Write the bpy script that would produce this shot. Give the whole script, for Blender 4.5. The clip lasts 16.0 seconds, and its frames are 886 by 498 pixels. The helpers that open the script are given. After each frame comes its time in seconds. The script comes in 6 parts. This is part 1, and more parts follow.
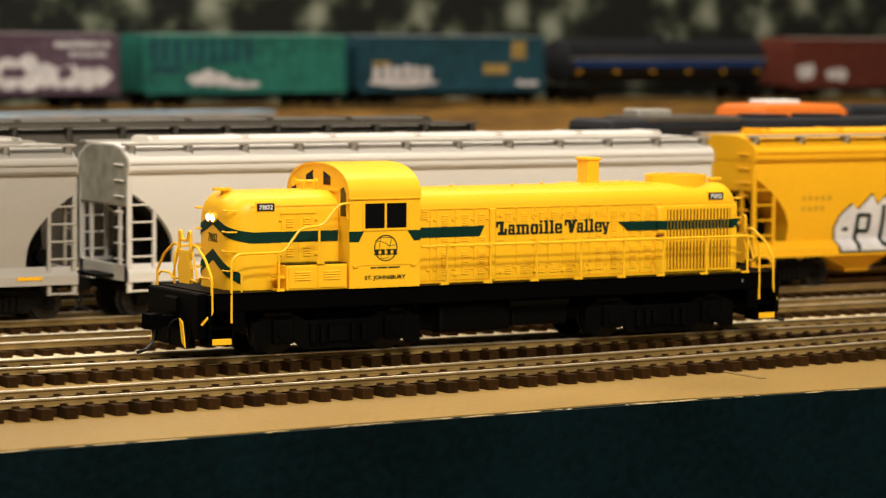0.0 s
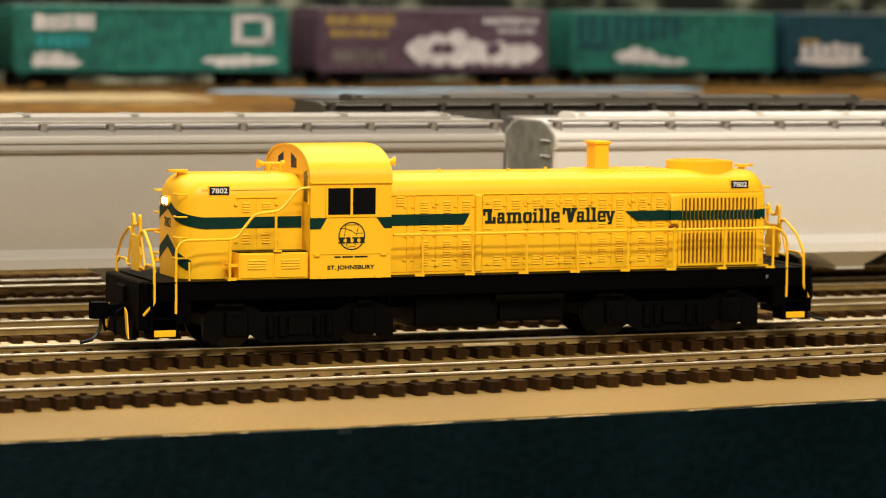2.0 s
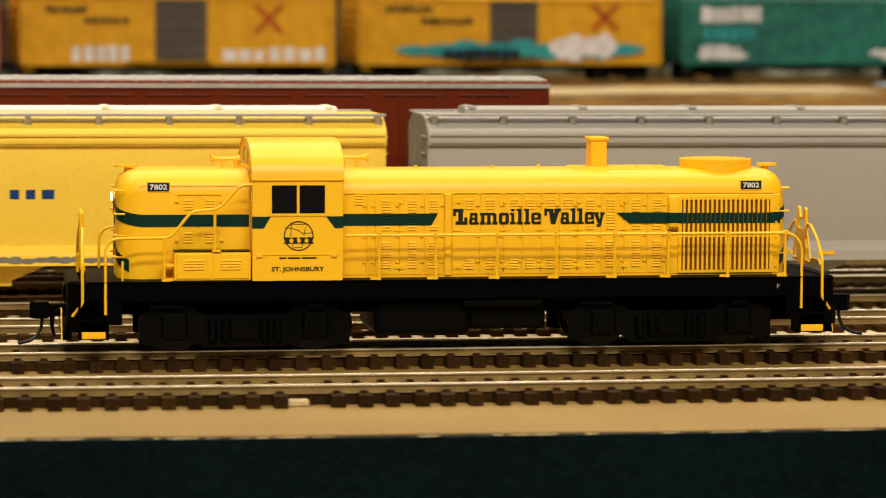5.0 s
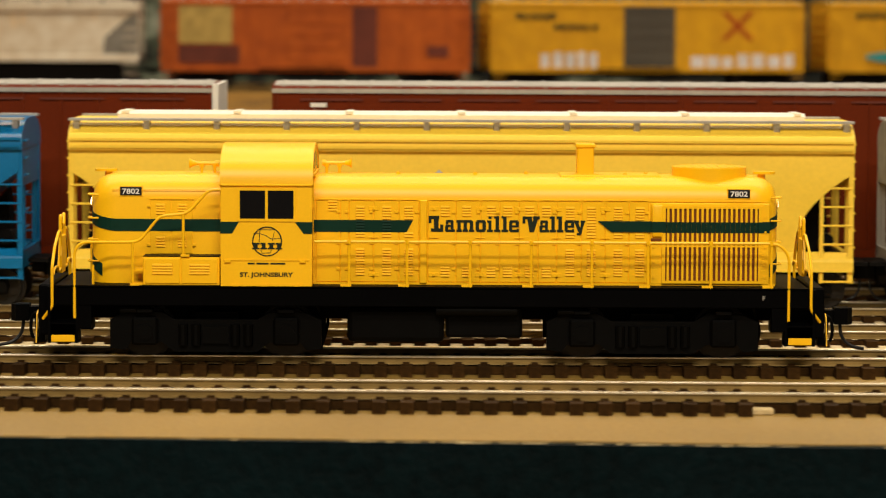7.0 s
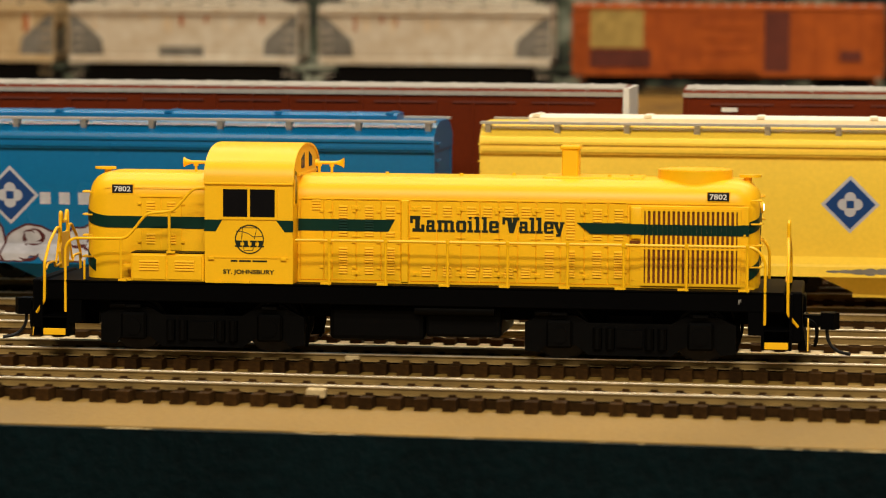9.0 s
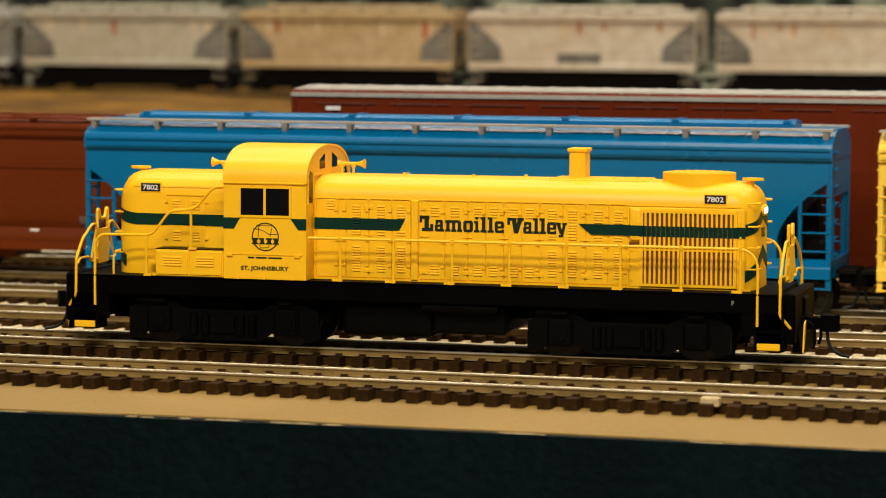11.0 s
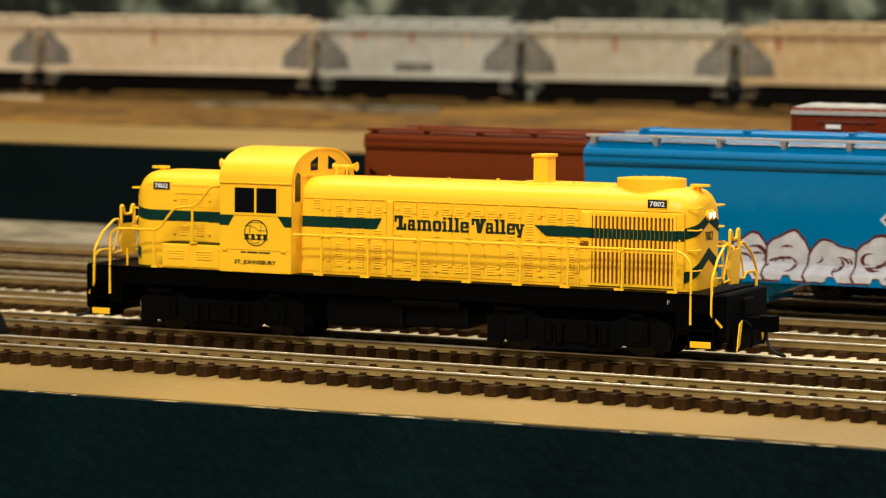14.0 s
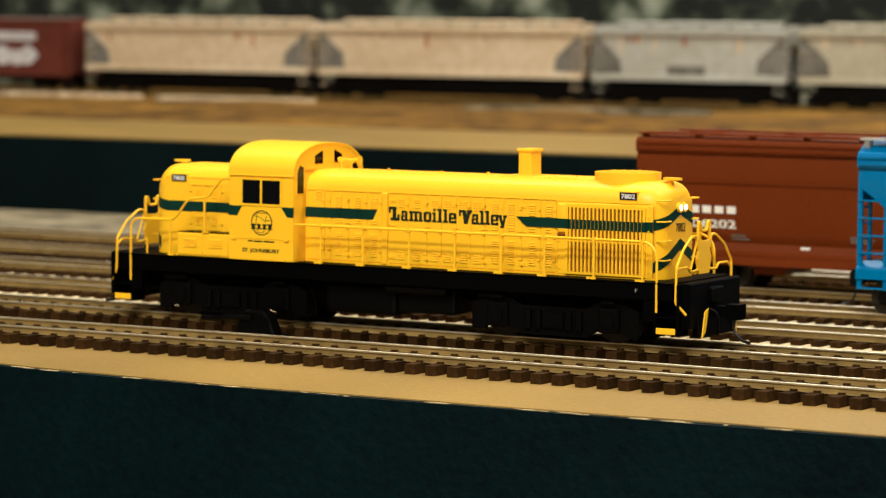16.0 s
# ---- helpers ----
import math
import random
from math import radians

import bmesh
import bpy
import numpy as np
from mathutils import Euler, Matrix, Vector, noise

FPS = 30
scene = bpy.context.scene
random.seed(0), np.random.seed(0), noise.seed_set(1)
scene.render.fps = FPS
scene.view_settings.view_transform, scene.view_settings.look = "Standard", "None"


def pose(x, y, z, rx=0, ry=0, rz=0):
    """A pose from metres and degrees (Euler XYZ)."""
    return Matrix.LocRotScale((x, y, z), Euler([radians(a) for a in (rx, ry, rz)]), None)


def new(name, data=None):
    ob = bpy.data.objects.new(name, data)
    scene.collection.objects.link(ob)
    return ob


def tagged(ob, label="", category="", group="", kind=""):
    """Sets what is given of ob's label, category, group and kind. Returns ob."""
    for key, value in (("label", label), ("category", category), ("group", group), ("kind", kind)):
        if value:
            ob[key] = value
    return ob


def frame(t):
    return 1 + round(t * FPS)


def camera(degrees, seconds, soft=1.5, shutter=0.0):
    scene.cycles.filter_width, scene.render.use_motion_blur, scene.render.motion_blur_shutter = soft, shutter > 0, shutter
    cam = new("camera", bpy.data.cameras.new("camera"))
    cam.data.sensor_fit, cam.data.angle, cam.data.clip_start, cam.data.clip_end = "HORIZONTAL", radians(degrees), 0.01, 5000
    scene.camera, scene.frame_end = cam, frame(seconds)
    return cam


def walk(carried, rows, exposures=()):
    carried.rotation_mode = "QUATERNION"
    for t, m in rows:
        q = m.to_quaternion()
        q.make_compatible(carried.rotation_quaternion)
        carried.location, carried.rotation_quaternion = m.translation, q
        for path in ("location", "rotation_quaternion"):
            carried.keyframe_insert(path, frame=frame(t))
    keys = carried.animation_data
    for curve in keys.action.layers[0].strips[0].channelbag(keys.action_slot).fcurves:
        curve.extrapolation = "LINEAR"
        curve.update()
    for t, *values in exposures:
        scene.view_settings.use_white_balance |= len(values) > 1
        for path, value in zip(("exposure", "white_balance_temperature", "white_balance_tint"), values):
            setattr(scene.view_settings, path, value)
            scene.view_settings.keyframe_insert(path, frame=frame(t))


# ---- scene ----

# ---------------------------------------------------------------- camera
# World: x along the tracks, y away from the camera, z up from the rail heads. MM turns model millimetres into metres.
MM = 0.001
EYE_BACK, EYE_UP = 704.5, 82.8


def shot(turn, tilt, lean):
    """Camera pose on its tripod: turn to the right, tilt and lean in degrees."""
    m = Matrix.Translation((0, -EYE_BACK * MM, EYE_UP * MM)) @ Euler((0, 0, radians(-turn))).to_matrix().to_4x4()
    return m @ Euler((radians(90 + tilt), 0, 0)).to_matrix().to_4x4() @ pose(0, 0, 0, 0, 0, lean)


cam = camera(16.76, 16.0, soft=1.05, shutter=0.3)
cam.data.dof.use_dof = True
cam.data.dof.focus_distance = 0.725
cam.data.dof.aperture_fstop = 34.0
walk(cam, [
    (0, shot(29.703, -4.072, 0.386)),
    (0.5, shot(27.653, -4.200, 0.580)),
    (1, shot(25.527, -4.309, 0.747)),
    (1.5, shot(23.908, -4.455, 0.715)),
    (2, shot(21.613, -4.578, 0.640)),
    (2.5, shot(19.358, -4.674, 0.598)),
    (3, shot(17.612, -4.771, 0.601)),
    (3.5, shot(15.478, -4.751, 0.496)),
    (4, shot(13.225, -4.773, 0.464)),
    (6.5, shot(2.448, -4.787, 0.260)),
    (7, shot(0.087, -4.748, 0.280)),
    (7.5, shot(-1.954, -4.721, 0.240)),
    (8, shot(-3.787, -4.717, 0.268)),
    (8.5, shot(-5.844, -4.771, 0.272)),
    (9, shot(-7.720, -4.704, 0.301)),
    (11.5, shot(-16.938, -4.615, 0.297)),
    (12, shot(-18.403, -4.620, 0.335)),
    (12.5, shot(-19.736, -4.582, 0.429)),
    (13, shot(-21.240, -4.527, 0.507)),
    (13.5, shot(-23.090, -4.443, 0.548)),
    (14, shot(-24.742, -4.346, 0.591)),
    (14.5, shot(-26.195, -4.367, 0.572)),
    (15, shot(-27.524, -4.326, 0.608)),
    (15.5, shot(-28.955, -4.335, 0.555)),
    (16, shot(-29.917, -4.333, 0.539)),
], [(0.0, 0.40, 6120, 14), (3.5, 0.30, 6080, 14), (7.0, 0.07, 6700, 13), (9.0, 0.06, 6600, 13), (12.5, 0.32, 6000, 10.5), (16.0, 0.53, 5800, 9.5)])
LOCO_X = [(0, 412.3), (0.5, 379.3), (1, 347.1), (1.5, 315.6), (2, 285.9), (2.5, 257.0), (3, 228.1), (3.5, 199.5), (4, 170.3), (6.5, 27.0), (7, -1.5), (7.5, -28.5), (8, -53.7), (8.5, -77.9), (9, -100.9), (11.5, -217.3), (12, -240.2), (12.5, -263.3), (13, -286.2), (13.5, -309.0), (14, -332.2), (14.5, -355.3), (15, -376.1), (15.5, -396.3), (16, -414.7)]

# ---------------------------------------------------------------- light
world = bpy.data.worlds.new("room_air")
scene.world = world
world.use_nodes = True
world.node_tree.nodes["Background"].inputs[0].default_value = (1.0, 0.82, 0.58, 1)
world.node_tree.nodes["Background"].inputs[1].default_value = 0.006
LAMP_TINT = (1.0, 0.90, 0.72)
CEILING_LAMPS = [  # x, y, z, length, width, watts
    (-0.30, -2.05, 1.46, 0.7, 0.16, 22.0),
    (0.42, -2.05, 1.46, 0.7, 0.16, 22.0),
    (-0.30, -1.36, 1.46, 0.7, 0.16, 15.0),
    (0.42, -1.36, 1.46, 0.7, 0.16, 15.0),
    (-0.6, 0.35, 1.46, 1.2, 0.30, 13.0),
    (0.7, 0.35, 1.46, 1.2, 0.30, 13.0),
    (0.1, 1.60, 1.46, 2.4, 0.30, 22.0),
]
for lx, ly, lz, ll, lw, watts in CEILING_LAMPS:
    data = bpy.data.lights.new("ceiling_light_glow", "AREA")
    data.shape, data.size, data.size_y, data.energy, data.color = "RECTANGLE", ll, lw, watts, LAMP_TINT
    new("ceiling_light_glow", data).matrix_basis = pose(lx, ly, lz)


# ---------------------------------------------------------------- materials
def material(name, base, rough=0.5, metal=0.0, vary=0.08, grain=500.0, blotch=35.0, bump=0.0, second=None, glow=None, coat=0.0, spec=0.22, uneven=0.0):
    """Principled surface whose colour wanders at two scales (grain and blotch, per metre)."""
    m = bpy.data.materials.new(name)
    m.use_nodes = True
    nt = m.node_tree
    bs = nt.nodes["Principled BSDF"]
    tc = nt.nodes.new("ShaderNodeTexCoord")
    n1, n2 = nt.nodes.new("ShaderNodeTexNoise"), nt.nodes.new("ShaderNodeTexNoise")
    n1.inputs["Scale"].default_value, n2.inputs["Scale"].default_value = grain, blotch
    n1.inputs["Detail"].default_value = n2.inputs["Detail"].default_value = 4
    for n in (n1, n2):
        nt.links.new(tc.outputs["Object"], n.inputs["Vector"])
    add = nt.nodes.new("ShaderNodeMath")
    add.operation = "MULTIPLY_ADD"
    nt.links.new(n1.outputs["Fac"], add.inputs[0])
    add.inputs[1].default_value = 0.5
    half = nt.nodes.new("ShaderNodeMath")
    half.operation = "MULTIPLY"
    nt.links.new(n2.outputs["Fac"], half.inputs[0])
    half.inputs[1].default_value = 0.5
    nt.links.new(half.outputs[0], add.inputs[2])
    ramp = nt.nodes.new("ShaderNodeValToRGB")
    nt.links.new(add.outputs[0], ramp.inputs[0])
    ramp.color_ramp.elements[0].position, ramp.color_ramp.elements[1].position = 0.36, 0.64
    dark = second or tuple(c * (1 - vary) for c in base)
    light = base if second else tuple(min(1, c * (1 + vary)) for c in base)
    ramp.color_ramp.elements[0].color, ramp.color_ramp.elements[1].color = (*dark, 1), (*light, 1)
    colour = ramp.outputs[0]
    if uneven:  # each piece a little lighter or darker than its neighbours
        info, span, hsv = nt.nodes.new("ShaderNodeObjectInfo"), nt.nodes.new("ShaderNodeMapRange"), nt.nodes.new("ShaderNodeHueSaturation")
        span.inputs["To Min"].default_value, span.inputs["To Max"].default_value = 1 - uneven, 1 + uneven
        nt.links.new(info.outputs["Random"], span.inputs["Value"])
        nt.links.new(span.outputs[0], hsv.inputs["Value"])
        nt.links.new(colour, hsv.inputs["Color"])
        colour = hsv.outputs[0]
    nt.links.new(colour, bs.inputs["Base Color"])
    bs.inputs["Metallic"].default_value = metal
    mr = nt.nodes.new("ShaderNodeMapRange")
    mr.inputs["To Min"].default_value, mr.inputs["To Max"].default_value = max(0.02, rough - 0.07), min(1, rough + 0.07)
    nt.links.new(n2.outputs["Fac"], mr.inputs["Value"])
    nt.links.new(mr.outputs[0], bs.inputs["Roughness"])
    bs.inputs["Specular IOR Level"].default_value = spec
    bs.inputs["Coat Weight"].default_value = coat
    if bump:
        b = nt.nodes.new("ShaderNodeBump")
        b.inputs["Strength"].default_value, b.inputs["Distance"].default_value = 0.6, bump * MM
        nt.links.new(n1.outputs["Fac"], b.inputs["Height"])
        nt.links.new(b.outputs[0], bs.inputs["Normal"])
    if glow:
        bs.inputs["Emission Color"].default_value, bs.inputs["Emission Strength"].default_value = (*glow[0], 1), glow[1]
    return m


YELLOW = material("yellow_model_paint", (0.92, 0.512, 0.006), 0.40, spec=0.32, vary=0.03, grain=2500, blotch=60)
GREEN = material("dark_green_stripe", (0.003, 0.028, 0.019), 0.45, spec=0.12, vary=0.1)
INK = material("black_green_lettering", (0.010, 0.018, 0.010), 0.5, vary=0.1)
BLACK = material("black_frame_paint", (0.0008, 0.0008, 0.0010), 0.5, spec=0.03, vary=0.25, grain=900)
SOOT = material("blackened_plastic", (0.0010, 0.0010, 0.0010), 0.45, spec=0.07, vary=0.3, grain=700)
GRILLE = material("brown_grille_screen", (0.16, 0.045, 0.005), 0.6, vary=0.25, grain=1500)
GLASS = material("dark_cab_glass", (0.002, 0.002, 0.003), 0.15, vary=0.1, spec=0.25)
PLATE = material("black_number_plate", (0.012, 0.012, 0.014), 0.4, vary=0.1)
WHITE = material("white_lettering", (0.75, 0.74, 0.70), 0.5, vary=0.05)
LAMPDIM = material("dim_headlight_lens", (0.9, 0.9, 0.85), 0.2, glow=((1.0, 0.88, 0.62), 2.2))
LAMP = material("warm_headlight_lens", (0.9, 0.9, 0.85), 0.2, glow=((1.0, 0.92, 0.74), 9.0))
STEEL = material("worn_rail_steel", (0.74, 0.67, 0.52), 0.42, 1.0, vary=0.18, grain=150, blotch=12)
RAILSIDE = material("browned_rail_web", (0.20, 0.13, 0.04), 0.55, 0.0, vary=0.35, grain=200, blotch=18)
TIE = material("dark_brown_plastic_tie", (0.036, 0.0165, 0.0035), 0.75, spec=0.06, uneven=0.35, vary=0.4, grain=900, blotch=120, bump=0.15)
GROUND = material("tan_painted_board", (0.275, 0.168, 0.036), 0.42, spec=0.6, vary=0.2, grain=700, blotch=14, bump=0.25)
GREYGROUND = material("grey_sanded_ground", (0.47, 0.36, 0.18), 0.7, spec=0.4, vary=0.25, grain=900, blotch=18, bump=0.5)
# rear ground, its pale colour including the lamps' glancing sheen
REARSHEEN = material("rear_ground_sheen", (0.60, 0.48, 0.27), 0.7, spec=0.4, vary=0.3, grain=900, blotch=22, bump=0.5)
FASCIA = material("dark_green_fascia_paint", (0.0008, 0.0055, 0.0066), 0.5, spec=0.08, vary=0.4, grain=420, blotch=26, bump=0.5)
CHIPPED = material("chipped_paint_edge", (0.004, 0.012, 0.012), 0.6, vary=0.3, spec=0.15, second=(0.012, 0.022, 0.020), grain=260, blotch=60, bump=0.5)
BACKSAND = material("mottled_grey_sand", (0.34, 0.28, 0.17), 0.7, second=(0.045, 0.033, 0.014), spec=0.4, grain=90, blotch=40, bump=0.8)
# far ballast, darkened to include the shade below the cars
BALLAST = material("far_ballast_with_shade", (0.10, 0.058, 0.018), 0.95, second=(0.018, 0.010, 0.004), grain=160, blotch=30, bump=1.5)
EARTH = material("brown_scenery_earth", (0.25, 0.125, 0.014), 0.95, second=(0.045, 0.018, 0.003), grain=60, blotch=14, bump=2.0)
WALL = material("cream_room_wall", (0.26, 0.235, 0.20), 0.85, vary=0.06, grain=60, blotch=3)
CEIL = material("white_ceiling_tile", (0.75, 0.72, 0.66), 0.9, vary=0.06, grain=80, blotch=4)
CARPET = material("grey_brown_carpet", (0.12, 0.10, 0.08), 0.95, vary=0.3, grain=300, blotch=9, bump=3)
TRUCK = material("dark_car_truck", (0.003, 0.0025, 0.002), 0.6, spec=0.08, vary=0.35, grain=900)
WHEEL = material("dark_wheel_steel", (0.022, 0.019, 0.016), 0.45, 0.4, vary=0.3)
OFFWHITE = material("off_white_car_paint", (0.68, 0.645, 0.585), 0.5, vary=0.025, grain=900, blotch=20)
LIGHTGREY = material("light_grey_car_paint", (0.37, 0.345, 0.30), 0.5, vary=0.025, grain=900, blotch=20)
CREAM = material("pale_yellow_car_paint", (0.88, 0.60, 0.06), 0.5, vary=0.05, grain=900, blotch=20)
# roof white from the overhead light, put into the base colour
LITROOF = material("top_lit_roof", (0.80, 0.74, 0.60), 0.6, vary=0.06, grain=900)
ORANGEY = material("golden_yellow_car_paint", (0.86, 0.44, 0.004), 0.5, vary=0.05, grain=900, blotch=20)
BLUE = material("bright_blue_car_paint", (0.0006, 0.135, 0.33), 0.28, spec=0.3, vary=0.06, grain=900, blotch=20)
RED = material("oxide_red_car_paint", (0.125, 0.016, 0.0013), 0.5, spec=0.12, vary=0.1, grain=900, blotch=20)
BROWNRED = material("brown_red_car_paint", (0.128, 0.023, 0.0022), 0.5, spec=0.12, vary=0.1, grain=900, blotch=20)
GALV = material("galvanised_walkway", (0.40, 0.38, 0.34), 0.5, 0.3, vary=0.15)
# end stains, with the shade between cars mixed into the grey
ENDGREY = material("stained_shaded_end_paint", (0.36, 0.345, 0.28), 0.7, second=(0.20, 0.19, 0.15), grain=260, blotch=45)
DARKGREY = material("dark_grey_roof", (0.080, 0.070, 0.054), 0.6, vary=0.2, grain=600, blotch=30)
BLUESTENCIL = material("dull_blue_stencil", (0.004, 0.09, 0.24), 0.5, vary=0.05)
NAVY = material("navy_logo_paint", (0.007, 0.045, 0.18), 0.5, vary=0.05)
PALEBLUE = material("pale_blue_foam", (0.34, 0.48, 0.60), 0.8, vary=0.12, grain=200, blotch=25)
SILVERG = material("silver_spray_paint", (0.46, 0.46, 0.50), 0.35, 0.0, vary=0.2, grain=300)
MAROON = material("maroon_spray_paint", (0.07, 0.010, 0.010), 0.5, vary=0.2)
TURQ = material("turquoise_spray_paint", (0.03, 0.26, 0.28), 0.5, vary=0.25, grain=120)
BLUSH = material("white_spray_paint", (0.62, 0.60, 0.60), 0.6, vary=0.2, grain=150, blotch=40)
BOXGREEN = material("weathered_green_car_paint", (0.028, 0.20, 0.15), 0.7, second=(0.016, 0.095, 0.08), grain=130, blotch=16)
BOXTEAL = material("weathered_teal_car_paint", (0.018, 0.080, 0.115), 0.7, second=(0.012, 0.045, 0.062), grain=130, blotch=16)
BOXPURPLE = material("weathered_purple_car_paint", (0.125, 0.082, 0.115), 0.7, second=(0.075, 0.045, 0.062), grain=130, blotch=16)
BOXYELLOW = material("weathered_yellow_car_paint", (0.68, 0.36, 0.012), 0.7, second=(0.52, 0.26, 0.010), grain=110, blotch=14)
BOXORANGE = material("weathered_orange_car_paint", (0.46, 0.10, 0.010), 0.7, second=(0.28, 0.052, 0.006), grain=110, blotch=16)
BOXBROWN = material("weathered_brown_car_paint", (0.15, 0.035, 0.02), 0.7, second=(0.09, 0.022, 0.014), grain=110, blotch=16)
TANKBLACK = material("dull_black_tank_paint", (0.012, 0.013, 0.016), 0.6, vary=0.3)
RUSTWHITE = material("rust_streaked_white_paint", (0.66, 0.60, 0.48), 0.75, second=(0.52, 0.42, 0.29), grain=150, blotch=18)
RUSTCREAM = material("rust_streaked_cream_paint", (0.71, 0.58, 0.40), 0.75, second=(0.58, 0.43, 0.26), grain=150, blotch=18)
TANCREAM = material("rust_tinted_tan_paint", (0.55, 0.41, 0.23), 0.75, second=(0.44, 0.30, 0.14), grain=150, blotch=18)
# dirty grey, also the painted shade in the far hoppers' open ends
DIRTSHADEGREY = material("dirt_and_shade_grey", (0.22, 0.205, 0.175), 0.8, second=(0.12, 0.11, 0.09), grain=150, blotch=20)
ORANGE = material("bright_orange_engine_paint", (0.70, 0.16, 0.012), 0.5, vary=0.06)
LOGOGREY = material("pale_grey_logo_paint", (0.44, 0.45, 0.50), 0.5, vary=0.05)
GREYWHITE = material("grey_white_car_paint", (0.50, 0.49, 0.43), 0.75, second=(0.40, 0.38, 0.31), grain=150, blotch=18)
RIBWHITE = material("dull_white_car_paint", (0.52, 0.48, 0.37), 0.75, second=(0.42, 0.37, 0.26), grain=150, blotch=18)
GOLDFADE = material("faded_gold_lettering", (0.36, 0.25, 0.07), 0.7, vary=0.3, grain=200)
FAINT = material("faded_stencil", (0.30, 0.24, 0.16), 0.6, vary=0.15)
FAINTGOLD = material("faded_gold_stencil", (0.56, 0.30, 0.012), 0.6, vary=0.15)
# near-black that carries grime and the shade under the slopes
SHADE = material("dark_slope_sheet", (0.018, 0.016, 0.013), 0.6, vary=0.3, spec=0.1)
TRIPIN = material("black_wire", (0.01, 0.01, 0.01), 0.4, vary=0.2)


def foliage_backdrop():
    """Printed woods: dark trunks of shade with grey-green leaf masses."""
    m = bpy.data.materials.new("printed_woods")
    m.use_nodes = True
    nt = m.node_tree
    bs = nt.nodes["Principled BSDF"]
    tc = nt.nodes.new("ShaderNodeTexCoord")
    v = nt.nodes.new("ShaderNodeTexVoronoi")
    n = nt.nodes.new("ShaderNodeTexNoise")
    v.inputs["Scale"].default_value, n.inputs["Scale"].default_value, n.inputs["Detail"].default_value = 26, 80, 9
    mixv = nt.nodes.new("ShaderNodeMath")
    mixv.operation = "MULTIPLY"
    for k in (v, n):
        nt.links.new(tc.outputs["Object"], k.inputs["Vector"])
    nt.links.new(v.outputs["Distance"], mixv.inputs[0])
    nt.links.new(n.outputs["Fac"], mixv.inputs[1])
    r = nt.nodes.new("ShaderNodeValToRGB")
    r.color_ramp.elements[0].position, r.color_ramp.elements[0].color = 0.05, (0.34, 0.37, 0.28, 1)
    r.color_ramp.elements[1].position, r.color_ramp.elements[1].color = 0.30, (0.006, 0.008, 0.006, 1)
    mid = r.color_ramp.elements.new(0.2)
    mid.color = (0.050, 0.064, 0.038, 1)
    nt.links.new(mixv.outputs[0], r.inputs[0])
    nt.links.new(r.outputs[0], bs.inputs["Base Color"])
    bs.inputs["Roughness"].default_value = 0.9
    return m


WOODS = foliage_backdrop()


# ---------------------------------------------------------------- mesh helpers, all in model millimetres
def mesh_of(bm, name, mat, smooth=False):
    for v in bm.verts:
        v.co *= MM
    bmesh.ops.recalc_face_normals(bm, faces=bm.faces)
    me = bpy.data.meshes.new(name)
    bm.to_mesh(me)
    bm.free()
    me.materials.append(mat)
    if smooth:
        for p in me.polygons:
            p.use_smooth = True
        me.set_sharp_from_angle(angle=radians(35))
    return me


def part(name, bm, mat, parent=None, label="", smooth=False):
    ob = new(name, mesh_of(bm, name, mat, smooth))
    if parent is not None:
        ob.parent = parent
    return tagged(ob, label) if label else ob


def place(name, mesh, parent, x=0, y=0, z=0):
    """One more object on a shared mesh."""
    ob = new(name, mesh)
    ob.parent = parent
    ob.location = (x * MM, y * MM, z * MM)
    return ob


def thing(name, label, category, group="", kind="", at=None):
    ob = tagged(new(name), label, category, group, kind)
    ob.empty_display_size = 0.01
    if at is not None:
        ob.matrix_basis = at
    return ob


def box(bm, x0, x1, y0, y1, z0, z1):
    v = [bm.verts.new((x, y, z)) for x in (x0, x1) for y in (y0, y1) for z in (z0, z1)]
    for f in ((0, 1, 3, 2), (4, 6, 7, 5), (0, 4, 5, 1), (2, 3, 7, 6), (0, 2, 6, 4), (1, 5, 7, 3)):
        bm.faces.new([v[i] for i in f])
    return bm


def B(*sides):
    """A bmesh of one or several boxes, with a small bevel when a single one."""
    bm = bmesh.new()
    for s in sides:
        box(bm, *s)
    return bm


def soft(bm, width, segments=2):
    bmesh.ops.bevel(bm, geom=bm.edges[:], offset=width, segments=segments, affect="EDGES", profile=0.5)
    return bm


def prism(bm, outline, axis, a, b):
    """Extrude a closed outline of pairs along an axis from a to b: x: (y, z), y: (x, z), z: (x, y)."""
    def at(p, c):
        return {"x": (c, p[0], p[1]), "y": (p[0], c, p[1]), "z": (p[0], p[1], c)}[axis]
    u, w = [bm.verts.new(at(p, a)) for p in outline], [bm.verts.new(at(p, b)) for p in outline]
    bm.faces.new(u), bm.faces.new(w[::-1])
    n = len(outline)
    for i in range(n):
        bm.faces.new((u[i], u[(i + 1) % n], w[(i + 1) % n], w[i]))
    return bm


def loft(bm, rings, close=True):
    vs = [[bm.verts.new(p) for p in r] for r in rings]
    for a, b in zip(vs, vs[1:]):
        n = len(a)
        for i in range(n):
            bm.faces.new((a[i], a[(i + 1) % n], b[(i + 1) % n], b[i]))
    if close:
        bm.faces.new(vs[0]), bm.faces.new(vs[-1][::-1])
    return bm


